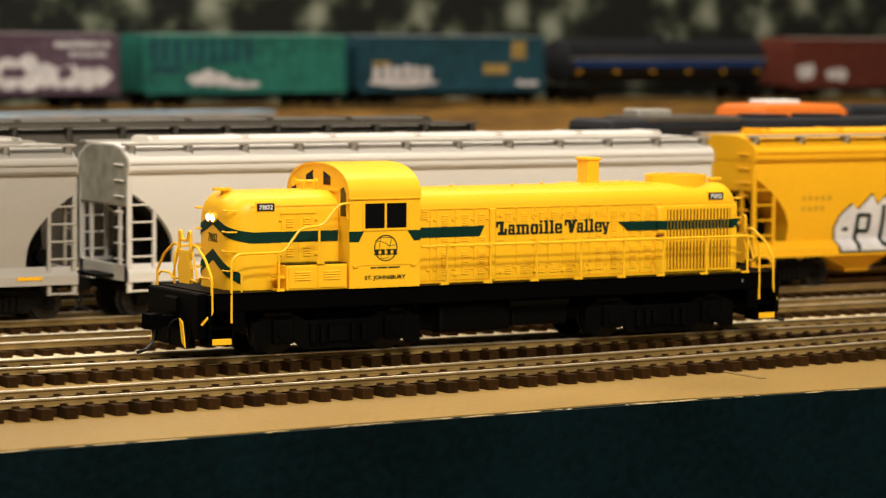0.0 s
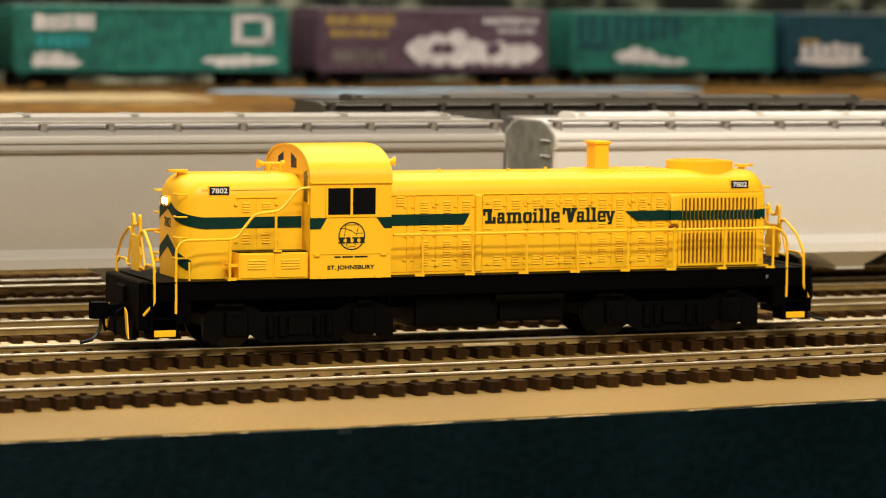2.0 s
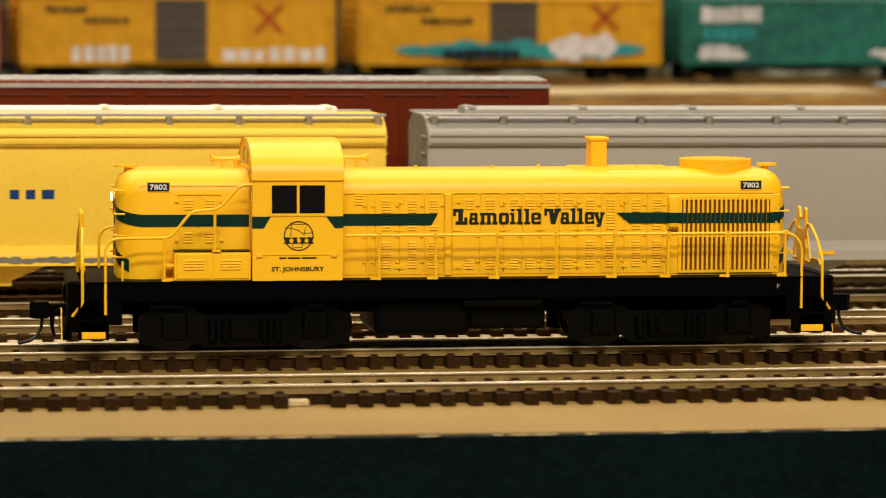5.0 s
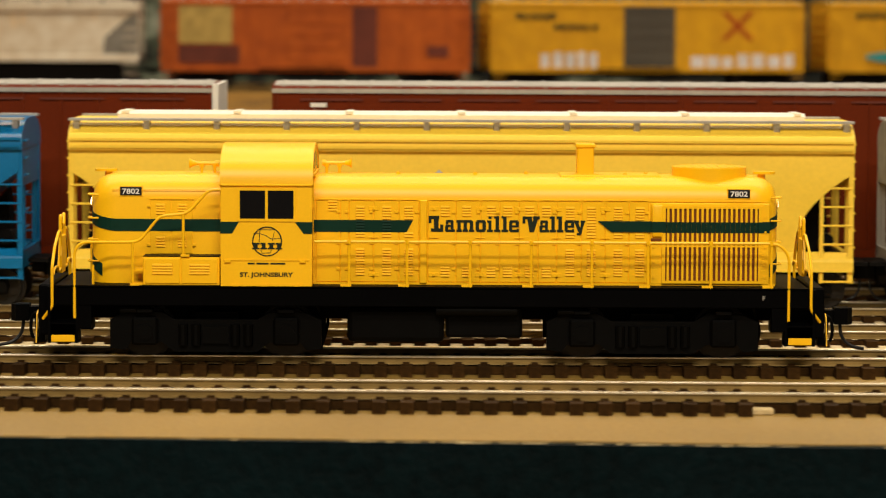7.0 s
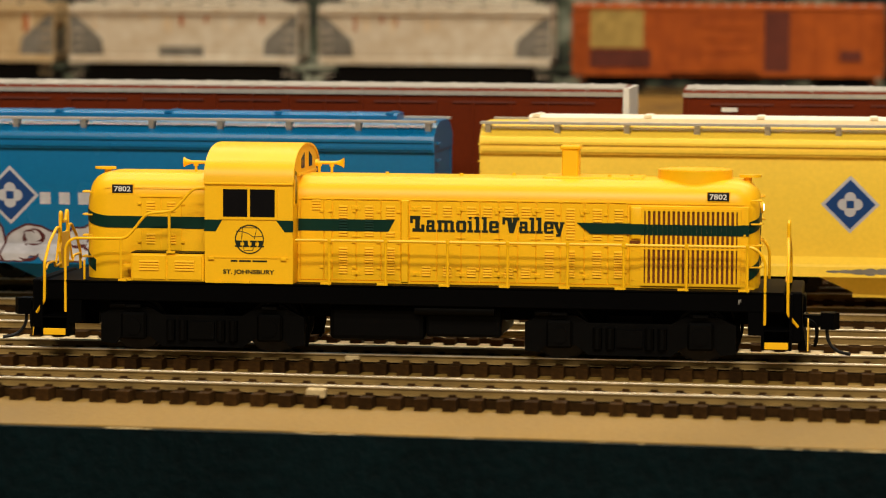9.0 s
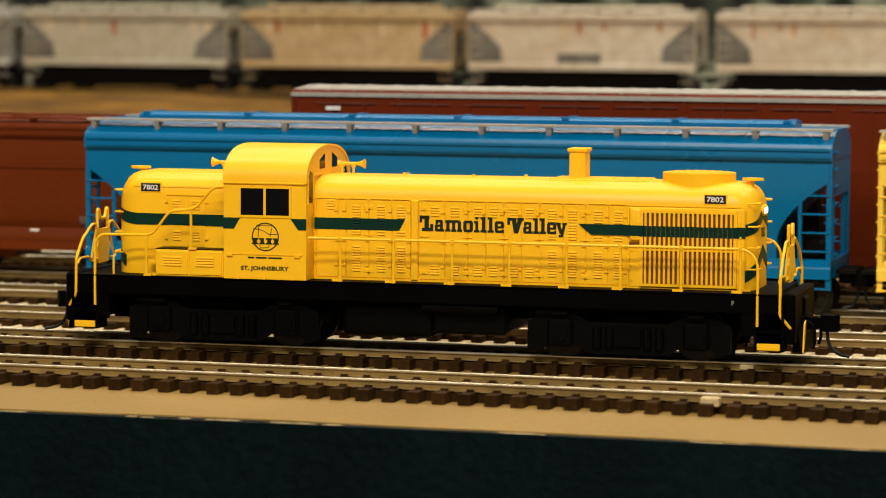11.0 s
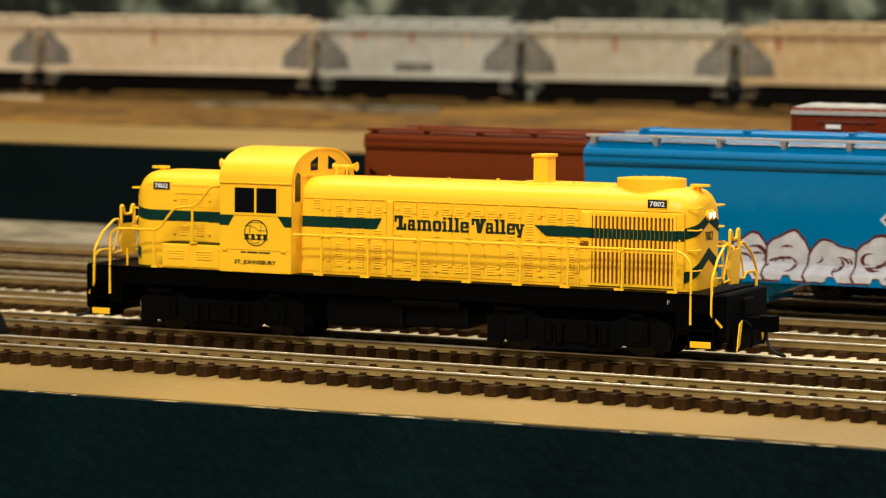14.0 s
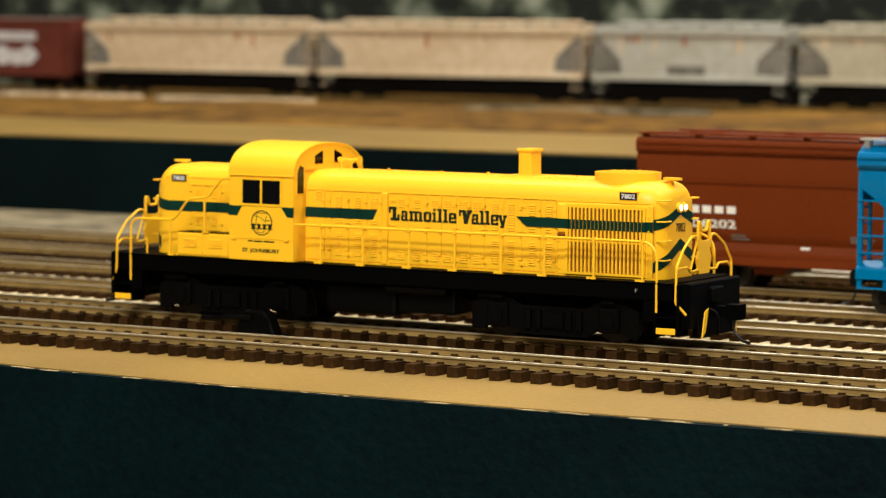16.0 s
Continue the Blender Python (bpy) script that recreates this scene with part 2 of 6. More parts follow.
def cyl(bm, a, b, r0, r1=None, n=14):
    """Round bar or cone from point a to point b."""
    a, b = Vector(a), Vector(b)
    r1 = r0 if r1 is None else r1
    q = (b - a).to_track_quat("Z", "Y").to_matrix()
    rings = [[p + q @ Vector((r * math.cos(2 * math.pi * i / n), r * math.sin(2 * math.pi * i / n), 0)) for i in range(n)] for p, r in ((a, r0), (b, r1))]
    return loft(bm, rings)


def tube(bm, pts, r, n=8):
    """Bent wire through the points."""
    pts = [Vector(p) for p in pts]
    rings, up = [], None
    for i, p in enumerate(pts):
        d = (pts[min(i + 1, len(pts) - 1)] - pts[max(i - 1, 0)]).normalized()
        if up is None:
            up = d.orthogonal().normalized()
        up = (up - d * up.dot(d)).normalized()
        s = d.cross(up)
        rings.append([p + r * (math.cos(2 * math.pi * k / n) * up + math.sin(2 * math.pi * k / n) * s) for k in range(n)])
    return loft(bm, rings)


def bend(pts, r=1.2, n=4):
    """Round the corners of a polyline."""
    pts = [Vector(p) for p in pts]
    out = [pts[0]]
    for a, b, c in zip(pts, pts[1:], pts[2:]):
        u, w = min(r, (a - b).length / 2), min(r, (c - b).length / 2)
        p, q = b + (a - b).normalized() * u, b + (c - b).normalized() * w
        for i in range(n + 1):
            t = i / n
            out.append(p * (1 - t) ** 2 + b * 2 * t * (1 - t) + q * t * t)
    return out + [pts[-1]]


def letters(words, height, width, mat, parent, x, y, z, thick=0.06, turn=0, name="lettering", label="", slab=0.0):
    """Words as raised mesh on a face that looks to -y (turn in degrees about z); x is their left end, z their foot."""
    cu = bpy.data.curves.new("words", "FONT")
    cu.body, cu.extrude, cu.resolution_u, cu.offset = words, 0.02, 3, slab
    tmp = new("words", cu)
    dg = bpy.context.evaluated_depsgraph_get()
    me = bpy.data.meshes.new_from_object(tmp.evaluated_get(dg))
    bpy.data.objects.remove(tmp)
    co = np.array([v.co[:] for v in me.vertices])
    lo, hi = co.min(0), co.max(0)
    for v in me.vertices:
        u, w, d = (v.co.x - lo[0]) / (hi[0] - lo[0]) * width, (v.co.y - lo[1]) / (hi[1] - lo[1]) * height, (v.co.z - lo[2]) / (hi[2] - lo[2]) * thick
        v.co = (u * MM, -d * MM, w * MM)
    me.materials.clear()
    me.materials.append(mat)
    me.name = name
    ob = new(name, me)
    ob.parent = parent
    ob.matrix_basis = pose(x * MM, y * MM, z * MM, 0, 0, turn)
    return tagged(ob, label) if label else ob


def bars(parent, mat, rows, y, thick=0.05, name="lettering_bar"):
    """Plain bars x0, x1, z0, z1 on a face that looks to -y."""
    for x0, x1, z0, z1 in rows:
        part(name, B((x0, x1, y - thick, y, z0, z1)), mat, parent)


def blob(bm, cx, cz, rx, rz, y, thick, rng, n=14, rough=0.25):
    """A lumpy flat patch of paint on a face that looks to -y."""
    out = []
    for i in range(n):
        k = 1 + rough * (rng.random() - 0.5) * 2
        a = 2 * math.pi * i / n
        out.append((cx + rx * k * math.cos(a), cz + rz * k * math.sin(a)))
    return prism(bm, out, "y", y - thick, y)


def graffiti(parent, mat, x0, x1, z0, z1, y, seed, thick=0.05, lumps=7, name="graffiti", label=""):
    rng, bm = random.Random(seed), bmesh.new()
    n = lumps * 6
    hi = [rng.uniform(0.72, 1.0) for _ in range(lumps + 1)]
    lo = [rng.uniform(0.0, 0.22) for _ in range(lumps + 1)]
    top, foot = [], []
    for i in range(n + 1):
        k, u = min(i // 6, lumps - 1), (i % 6) / 6
        swell = abs(math.sin(math.pi * i / 6)) ** 0.6
        end = min(1, 4.0 * min(i, n - i) / n + 0.25)
        x = x0 + (x1 - x0) * i / n
        top.append((x + rng.uniform(-0.1, 0.1), z0 + (z1 - z0) * (0.5 + (hi[k] - 0.5) * (0.62 + 0.38 * swell) * end)))
        foot.append((x, z0 + (z1 - z0) * (0.5 - (0.5 - lo[k]) * (0.7 + 0.3 * swell) * end)))
    prism(bm, top + foot[::-1], "y", y - thick, y)
    return part(name, bm, mat, parent, label)


def chunks(parent, mat, x0, x1, z0, z1, y, seed, count, name="lettering_bar"):
    """A word too blurred to read: uneven upright bars in a row."""
    rng, w = random.Random(seed), (x1 - x0) / count
    for i in range(count):
        a = x0 + i * w + rng.uniform(0, 0.12) * w
        part(name, B((a, a + w * rng.uniform(0.62, 0.86), y - 0.06, y, z0 + rng.uniform(0, 0.15) * (z1 - z0), z1 - rng.uniform(0, 0.2) * (z1 - z0))), mat, parent)


# ---------------------------------------------------------------- room
def room():
    def slab(name, label, mat, sides, category):
        return tagged(part(name, B([s * 1000 for s in sides]), mat, None, label), category=category, kind="structure")
    slab("floor", "grey-brown carpeted floor of the layout room", CARPET, (-3.2, 3.2, -3.2, 3.0, -1.2, -1.15), "floor")
    slab("ceiling", "white tiled ceiling of the layout room", CEIL, (-3.2, 3.2, -3.2, 3.0, 1.5, 1.55), "ceiling")
    slab("wall_north", "cream painted wall behind the layout", WALL, (-3.2, 3.2, 2.9, 3.0, -1.15, 1.5), "wall")
    slab("wall_south", "cream painted wall behind the viewer", WALL, (-3.2, 3.2, -3.2, -3.1, -1.15, 1.5), "wall")
    slab("wall_west", "cream painted side wall", WALL, (-3.2, -3.1, -3.1, 2.9, -1.15, 1.5), "wall")
    slab("wall_east", "cream painted side wall", WALL, (3.1, 3.2, -3.1, 2.9, -1.15, 1.5), "wall")
    for lx, ly, lz, ll, lw, watts in CEILING_LAMPS:
        t = thing("ceiling_light", "white boxed fluorescent light on the ceiling", "ceiling light", "ceiling lights", at=pose(lx, ly, 1.5))
        l, w = ll * 500 + 15, lw * 500 + 15
        part("housing", B((-l, l, -w, w, -20, -1), (-l, l, -w, -w + 8, -36, -20), (-l, l, w - 8, w, -36, -20), (-l, -l + 8, -w + 8, w - 8, -36, -20), (l - 8, l, -w + 8, w - 8, -36, -20)), CEIL, t)


room()

# ---------------------------------------------------------------- benchwork
BACK_Y, GROUND_Z = 362.0, -4.3


def edge_at(x):
    """The board's front edge bows out towards the viewer in the middle of its eastern half."""
    x = max(-480.0, min(470.0, x))
    return -113.44 - 0.0531 * x + 2.61e-5 * x ** 2 + 6.73e-7 * x ** 3 - 2.0e-12 * x ** 5


def benchwork():
    rng = random.Random(4)
    bm = bmesh.new()
    # tabletop with a slightly wavering front edge
    xs = [-1500 + i * 15 for i in range(201)]
    front = [(x, edge_at(x) + 0.55 * math.sin(x * 0.021) + 0.4 * math.sin(x * 0.083) + rng.uniform(-0.35, 0.35)) for x in xs]
    prism(bm, front + [(1500, 700), (-1500, 700)], "z", -18, GROUND_Z)
    tagged(part("yard_ground", bm, GROUND, None, "tan painted plywood yard board with worn front edge"), category="ground", kind="structure")
    bm = bmesh.new()
    edge = [(x, y - 0.25) for x, y in front]
    prism(bm, edge + [(x, y - 0.75 - rng.uniform(0, 0.5)) for x, y in front][::-1], "z", GROUND_Z - 1.4, GROUND_Z - 0.25)
    tagged(part("trim", bm, CHIPPED, None, "ragged chipped paint along the board edge"), category="trim", kind="structure")
    tagged(part("fascia_front", prism(bmesh.new(), [(x, edge_at(x) - 1.2) for x in xs] + [(x, edge_at(x) - 2.3) for x in xs[::-1]], "z", -320, GROUND_Z - 0.35), FASCIA, None, "dark green painted fascia board below the yard"), category="fascia", kind="structure")
    # flecks of bare wood where the edge paint has chipped away
    bm = bmesh.new()
    for i in range(260):
        x, w, d = rng.uniform(-700, 700), rng.uniform(0.4, 3.2), rng.uniform(0.2, 0.7)
        y = edge_at(x) - 0.8 - rng.uniform(0.0, 0.9)
        prism(bm, [(x - w, y), (x - w * 0.3, y - d), (x + w * 0.6, y - d * 0.7), (x + w, y + 0.1), (x + w * 0.2, y + d * 0.5)], "z", GROUND_Z - 0.3, GROUND_Z - 0.2 + rng.uniform(0, 0.05))
    tagged(part("paint_chips", bm, GREYGROUND, None, "pale flecks of chipped paint along the board edge"), category="paint chips", kind="stuff")
    # raised slab painted pale to carry the sheen between the ties
    tagged(part("rear_ground", B((-1500, 1500, 34, 246, GROUND_Z - 0.5, -3.5)), REARSHEEN, None, "roadbed under the rear yard tracks, paled for sheen"), category="ground", kind="structure")
    # sanded ground behind the last yard track
    bm = bmesh.new()
    box(bm, -1500, 1500, 246, BACK_Y, GROUND_Z, -2.6)
    tagged(part("back_ground", bm, BACKSAND, None, "grey sanded strip behind the yard tracks"), category="ground", kind="structure")
    # raised scenery step with its own dark fascia
    tagged(part("fascia_back", B((-1500, 1500, BACK_Y, BACK_Y + 8, GROUND_Z - 10, 29.5)), FASCIA, None, "dark green painted fascia of the raised rear level"), category="fascia", kind="structure")
    tagged(part("upper_board", B((-1500, 1500, BACK_Y + 8, 560, 20, 30.2)), GROUND, None, "tan painted edge of the raised rear level"), category="ground", kind="structure")
    # uneven earth up to the far tracks and beyond
    bm = bmesh.new()
    nx, ny = 110, 34
    grid = []
    for i in range(nx + 1):
        col = []
        for j in range(ny + 1):
            x, y = -1700 + 3700 * i / nx, 548 + j * 30
            f = min(1, max(0, (y - 548) / 160))
            z = 27 + 3.0 * f + (5.0 * noise.noise((x * 0.012, y * 0.02, 0)) + 2.0 * noise.noise((x * 0.05, y * 0.05, 3))) * min(1, f * 1.3)
            col.append(bm.verts.new((x, y, min(z, 31.2))))
        grid.append(col)
    for i in range(nx):
        for j in range(ny):
            bm.faces.new((grid[i][j], grid[i + 1][j], grid[i + 1][j + 1], grid[i][j + 1]))
    # framing that carries the layout: legs down to the floor and bearers under both levels
    legs = thing("layout_frame", "dark painted timber frame that carries the layout", "bench frame", kind="structure")
    for x in (-1460, -490, 490, 1460):
        for y in (-80, 660, 1500):
            part("leg", B((x - 22, x + 22, y - 22, y + 22, -1150, -70)), FASCIA, legs)
        part("bearer", B((x - 20, x + 20, -100, 1540, -70, -18)), FASCIA, legs)
    for x in (-1460, -490, 490, 1460):
        for y in (420, 540, 1500):
            part("riser", B((x - 12, x + 12, y - 12, y + 12, -4.3 if y < 690 else -18, 20)), FASCIA, legs)
    tagged(part("upper_ground", bm, EARTH, None, "uneven brown earth of the raised rear level", smooth=True), category="ground", kind="structure")


benchwork()

# far line: straight to the west, bearing away to the east
FAR_R, FAR_K, FAR_Z = 1690.0, 0.20, 32.5


def far_at(azimuth, back=0.0):
    """Place on the far track seen at that bearing (degrees, to the right of straight across) and the track's heading."""
    t = math.tan(radians(azimuth))
    r = FAR_R + back
    if t <= 0:
        return r * t, r - EYE_BACK, 0.0
    x = r * t / (1 - FAR_K * t)
    return x, r + FAR_K * x - EYE_BACK, math.degrees(math.atan(FAR_K))


def backdrop():
    bm = bmesh.new()
    pts = [far_at(a, 190)[:2] for a in (-46, 0, 42)]
    outline = pts + [(x, y + 6) for x, y in pts[::-1]]
    prism(bm, outline, "z", 10, 420)
    tagged(part("backdrop", bm, WOODS, None, "printed backdrop of dim grey-green woods"), category="backdrop", kind="structure")


backdrop()

# ---------------------------------------------------------------- tracks
TIE_STEP, TIE_LONG, TIE_WIDE = 5.95, 30.0, 2.9


def rail_profile():
    return [(-1.0, -1.9), (1.0, -1.9), (0.95, -1.65), (0.32, -1.45), (0.32, -0.6), (0.62, -0.5), (0.62, -0.08), (0.52, 0), (-0.52, 0), (-0.62, -0.08), (-0.62, -0.5), (-0.32, -0.6), (-0.32, -1.45), (-0.95, -1.65)]


def tie_mesh():
    bm = bmesh.new()
    l, w = TIE_LONG / 2, TIE_WIDE / 2
    box(bm, -w, w, -l, l, GROUND_Z, -1.75)
    for s in (-8.65, 8.65):  # moulded spikes and chairs beside each rail
        for q in (-1.45, 1.45):
            box(bm, -0.8, 0.8, s + q - 0.45, s + q + 0.45, -1.75, -1.25)
    return mesh_of(bm, "tie", TIE)


def track(centre, x0, x1, single, label, z=0.0, skip=()):
    """Track whose centre line is y = centre(x); each tie an object of its own when single."""
    t = thing("railway_track", label, "track", "yard tracks", "structure", pose(0, 0, z * MM))
    n = int((x1 - x0) / 20)
    for side in (-8.65, 8.65):
        for nm, mat, prof in (("rail", RAILSIDE, rail_profile()), ("rail_head", STEEL, [(-0.645, -0.32), (0.645, -0.32), (0.645, -0.06), (0.54, 0.03), (-0.54, 0.03), (-0.645, -0.06)])):
            bm = bmesh.new()
            rings = []
            for i in range(n + 1):
                x = x0 + (x1 - x0) * i / n
                rings.append([(x, centre(x) + side + p[0], p[1]) for p in prof])
            loft(bm, rings)
            part(nm, bm, mat, t, "bright worn rail head" if nm == "rail_head" else "")
    for side in (-8.65, 8.65):  # moulded strips that join the ties under each rail
        bm = bmesh.new()
        xs = [x0 + (x1 - x0) * i / n for i in range(n + 1)]
        loft(bm, [[(x, centre(x) + side + q, z) for q, z in ((-0.95, -4.2), (0.95, -4.2), (0.95, -2.3), (-0.95, -2.3))] for x in xs])
        part("tie_strip", bm, TIE, t)
    if single and centre(0) < -30:  # sanded infill between the rails, a little below the tie tops
        bm = bmesh.new()
        loft(bm, [[(x, centre(x) + q, zz) for q, zz in ((-7.4, GROUND_Z), (7.4, GROUND_Z), (7.2, -2.0), (-7.2, -2.0))] for x in xs])
        part("sand_infill", bm, GREYGROUND, t, "pale sand between the rails")
    rng = random.Random(int(centre(0) * 10))
    me = tie_mesh() if single else None
    joined = None if single else bmesh.new()
    x = x0 + 3
    while x < x1:
        k, y = x + rng.uniform(-0.25, 0.25), centre(x)
        if not any(abs(k - s) < 3 for s in skip):
            if single:
                ob = place("tie", me, t, k, y, rng.uniform(-0.05, 0.02))
                ob.rotation_euler[2] = math.atan((centre(x + 1) - y)) + radians(rng.uniform(-0.8, 0.8))
            else:
                w = TIE_WIDE / 2
                box(joined, k - w, k + w, y - 15, y + 15, GROUND_Z, -1.95)
        x += TIE_STEP
    if not single:
        tagged(part("tie_row", joined, TIE, t), kind="stuff")
    return t


NEAR_TRACK = lambda x: -62.0 - 0.0234 * x + 4.97e-5 * x * x + 1.34e-7 * x ** 3


def front_tracks():
    track(NEAR_TRACK, -640, 540, True, "empty front yard track with bright rails and dark brown ties", skip=(68.0,))
    track(lambda x: 0.0, -760, 760, True, "yard track that carries the yellow engine, dark brown ties")
    track(lambda x: 57.0, -900, 900, False, "empty yard track beside the hopper train")
    track(lambda x: 114.0, -1000, 1000, False, "yard track under the covered hopper train")
    track(lambda x: 171.0, -1050, 1050, False, "yard track under the red cars")
    track(lambda x: 228.0, -1100, 1100, False, "rearmost yard track, empty")


# ---------------------------------------------------------------- rolling stock
def wheelset_mesh(r=5.0, half=8.4):
    bm = bmesh.new()
    cyl(bm, (0, -half - 2, 0), (0, half + 2, 0), 1.0, n=8)
    for s in (-1, 1):
        cyl(bm, (0, s * (half - 1.2), 0), (0, s * (half - 0.7), 0), r + 0.9, n=24)
        cyl(bm, (0, s * (half - 0.7), 0), (0, s * (half + 1.4), 0), r, n=24)
    return mesh_of(bm, "wheelset", WHEEL)


FREIGHT_WHEELS = wheelset_mesh(4.8)


def frame_mesh():
    bm = bmesh.new()
    out = [(-14, 3), (-14, 6.6), (-11, 8.2), (-5, 9.0), (5, 9.0), (11, 8.2), (14, 6.6), (14, 3), (11.5, 3), (9, 5), (6, 2.2), (-6, 2.2), (-9, 5), (-11.5, 3)]
    prism(bm, out, "y", -1.1, 1.1)
    for x in (-3, -1, 1, 3):
        cyl(bm, (x, -1.5, 3.0), (x, -1.5, 7.0), 0.75, n=8)
    for x in (-12.7, 12.7):
        cyl(bm, (x, -1.9, 5), (x, 1.2, 5), 1.6, n=10)
    return mesh_of(bm, "side_frame", TRUCK)


FREIGHT_FRAME = frame_mesh()


def freight_truck(car, x):
    for s in (-1, 1):
        ob = place("side_frame", FREIGHT_FRAME, car, x, s * 11.5, 0)
        ob.rotation_euler[2] = 0 if s < 0 else math.pi
    for dx in (-12.7, 12.7):
        place("wheelset", FREIGHT_WHEELS, car, x + dx, 0, 4.8)
    part("bolster", B((x - 3, x + 3, -11, 11, 5, 9)), TRUCK, car)


def coupler(car, x, s, mat=None):
    bm = bmesh.new()
    box(bm, min(x, x + s * 6), max(x, x + s * 6), -1.4, 1.4, 8.2, 10.6)
    prism(bm, [(x + s * 5, -2.2), (x + s * 8, -2.4), (x + s * 9.2, -0.4), (x + s * 7.6, 0.4), (x + s * 8.4, 2.0), (x + s * 5.2, 2.0)], "z", 7.4, 11.0)
    part("coupler", bm, mat or TRUCK, car)
    bm = bmesh.new()
    tube(bm, bend([(x + s * 7, -0.5, 7.6), (x + s * 7.2, -0.5, 4), (x + s * 9, -0.5, 1.8), (x + s * 11, -1.2, 1.6)], 1.5), 0.35, 6)
    part("trip_pin", bm, TRIPIN, car, "bent black wire")


def hopper_side(z, far=False, sill=10.6):
    """Half width of a covered hopper at height z: the side bows out, draws in towards the foot and meets the sill's ledge."""
    s0 = sill + 4.6
    if far:
        return 17.7
    wall = 17.8 + 0.55 * math.sin(math.pi * min(1, max(0, (42.4 - z) / 16))) - 2.3 * max(0, (27 - z) / 12) ** 1.6
    if z > s0 + 0.6:
        return wall
    if z < s0 - 1.9:
        return 18.7
    if z < s0 - 1.3:
        return 18.7 - 0.35 * (z - s0 + 1.9) / 0.6
    return 18.35 - 2.5 * (z - s0 + 1.3) / 1.9


def hug_side(car, sill=10.6):
    """Lay the flat markings of a hopper on its bowed side."""
    for ob in car.children:
        if not ob.name.startswith(("lettering", "logo", "data_plate", "graffiti", "grime", "weld_line", "car_stencil")):
            continue
        bm = bmesh.new()
        bm.from_mesh(ob.data)
        z0 = ob.location.z
        lo, hi = min(v.co.z for v in bm.verts), max(v.co.z for v in bm.verts)
        cuts = [(sill + d) * MM - z0 for d in (2.7, 3.3, 5.2)] + [i * 1.5 * MM - z0 for i in range(4, 32)]
        for z in cuts:
            if lo < z < hi:
                bmesh.ops.bisect_plane(bm, geom=bm.verts[:] + bm.edges[:] + bm.faces[:], plane_co=(0, 0, z), plane_no=(0, 0, 1))
        for v in bm.verts:
            v.co.y -= (hopper_side((v.co.z + z0) / MM, False, sill) - 17.8) * MM
        me = ob.data.copy() if ob.data.users > 1 else ob.data
        bm.to_mesh(me)
        bm.free()
        ob.data = me


def covered_hopper(label, x0, x1, y, paint, roof=None, walk_mat=None, height=51.5, at=None, group="covered hopper train", far=False, slope=None, bays=3, hatches="trough", sill=10.6, grimy=False):
    """Covered hopper whose side runs from x0 to x1 on the track at y; in its own space x is centred and z = 0 is the
    rail head; grimy darkens the slopes and ends for dirt and shade.
    """
    L = x1 - x0
    h = L / 2
    roof, walk_mat = roof or paint, walk_mat or GALV
    car = thing("covered_hopper", label, "hopper car", group, at=at if at is not None else pose((x0 + x1) / 2 * MM, y * MM, 0))
    top, w = height - 1.5, 17.8
    s0 = sill + 4.6
    # upper body, full length
    q = w + 1.2
    prof = [(-q, 42.4), (-q, 45.4), (-q + 0.6, 46.6), (-13.2, top - 0.6), (-8, top + 0.4), (8, top + 0.4), (13.2, top - 0.6), (q - 0.6, 46.6), (q, 45.4), (q, 42.4)]
    bm = bmesh.new()
    prism(bm, prof, "x", -h, h)
    # lower body: bowed sides, rounded slope sheets at the ends
    dx = min(15, h * 0.24)
    rings = []
    for i in range(19):
        z = 42.5 + (s0 - 42.5) * i / 18
        u = min(1, max(0, (36.5 - z) / 17.0))
        xe, ye = h - 1.0 - (dx - 1.0) * (1 - (1 - u) ** 1.9), min(18.4, hopper_side(max(z, s0 + 1), far, sill)) - 0.01
        rings.append([(-xe, -ye, z), (xe, -ye, z), (xe, ye, z), (-xe, ye, z)])
    loft(bm, rings)
    if grimy:  # slope sheets and end panels: dirt plus the shade there, put into the colour
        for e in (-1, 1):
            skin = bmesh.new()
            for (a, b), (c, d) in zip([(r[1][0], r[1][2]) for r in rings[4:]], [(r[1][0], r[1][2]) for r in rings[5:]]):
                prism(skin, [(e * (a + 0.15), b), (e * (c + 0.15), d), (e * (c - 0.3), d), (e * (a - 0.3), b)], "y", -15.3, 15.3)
            part("slope_sheet", skin, SHADE, car, "slope sheet darkened for grime and shade")
            panel = [(y0, z0) for y0, z0 in prof if z0 > 44]
            part("end_panel", prism(bmesh.new(), [(-16.4, 33.0)] + [(y0 * 0.95, z0 - 0.5) for y0, z0 in panel] + [(16.4, 33.0)], "x", *sorted((e * (h - 0.1), e * (h + 0.12)))), ENDGREY, car, "grey end panel toned for stains and shade")
    part("hopper_body", bm, paint, car, smooth=True)
    # inner slope sheets and bays below the sill
    pitch = (L - 2 * dx - 10) / bays
    for i in range(bays):
        c = -h + dx + 5 + pitch * (i + 0.5)
        bm = prism(bmesh.new(), [(c - pitch * 0.46, s0), (c + pitch * 0.46, s0), (c + 5, 6.0), (c + 5, 4.6), (c - 5, 4.6), (c - 5, 6.0)], "y", -11, 11)
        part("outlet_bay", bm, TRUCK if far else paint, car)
    for s in (-1, 1):
        part("slope_shelf", B((*sorted((s * (h - dx - 1), s * (h - 1))), -15.0, 15.0, s0 - 1.4, s0 - 0.6)), TRUCK, car)
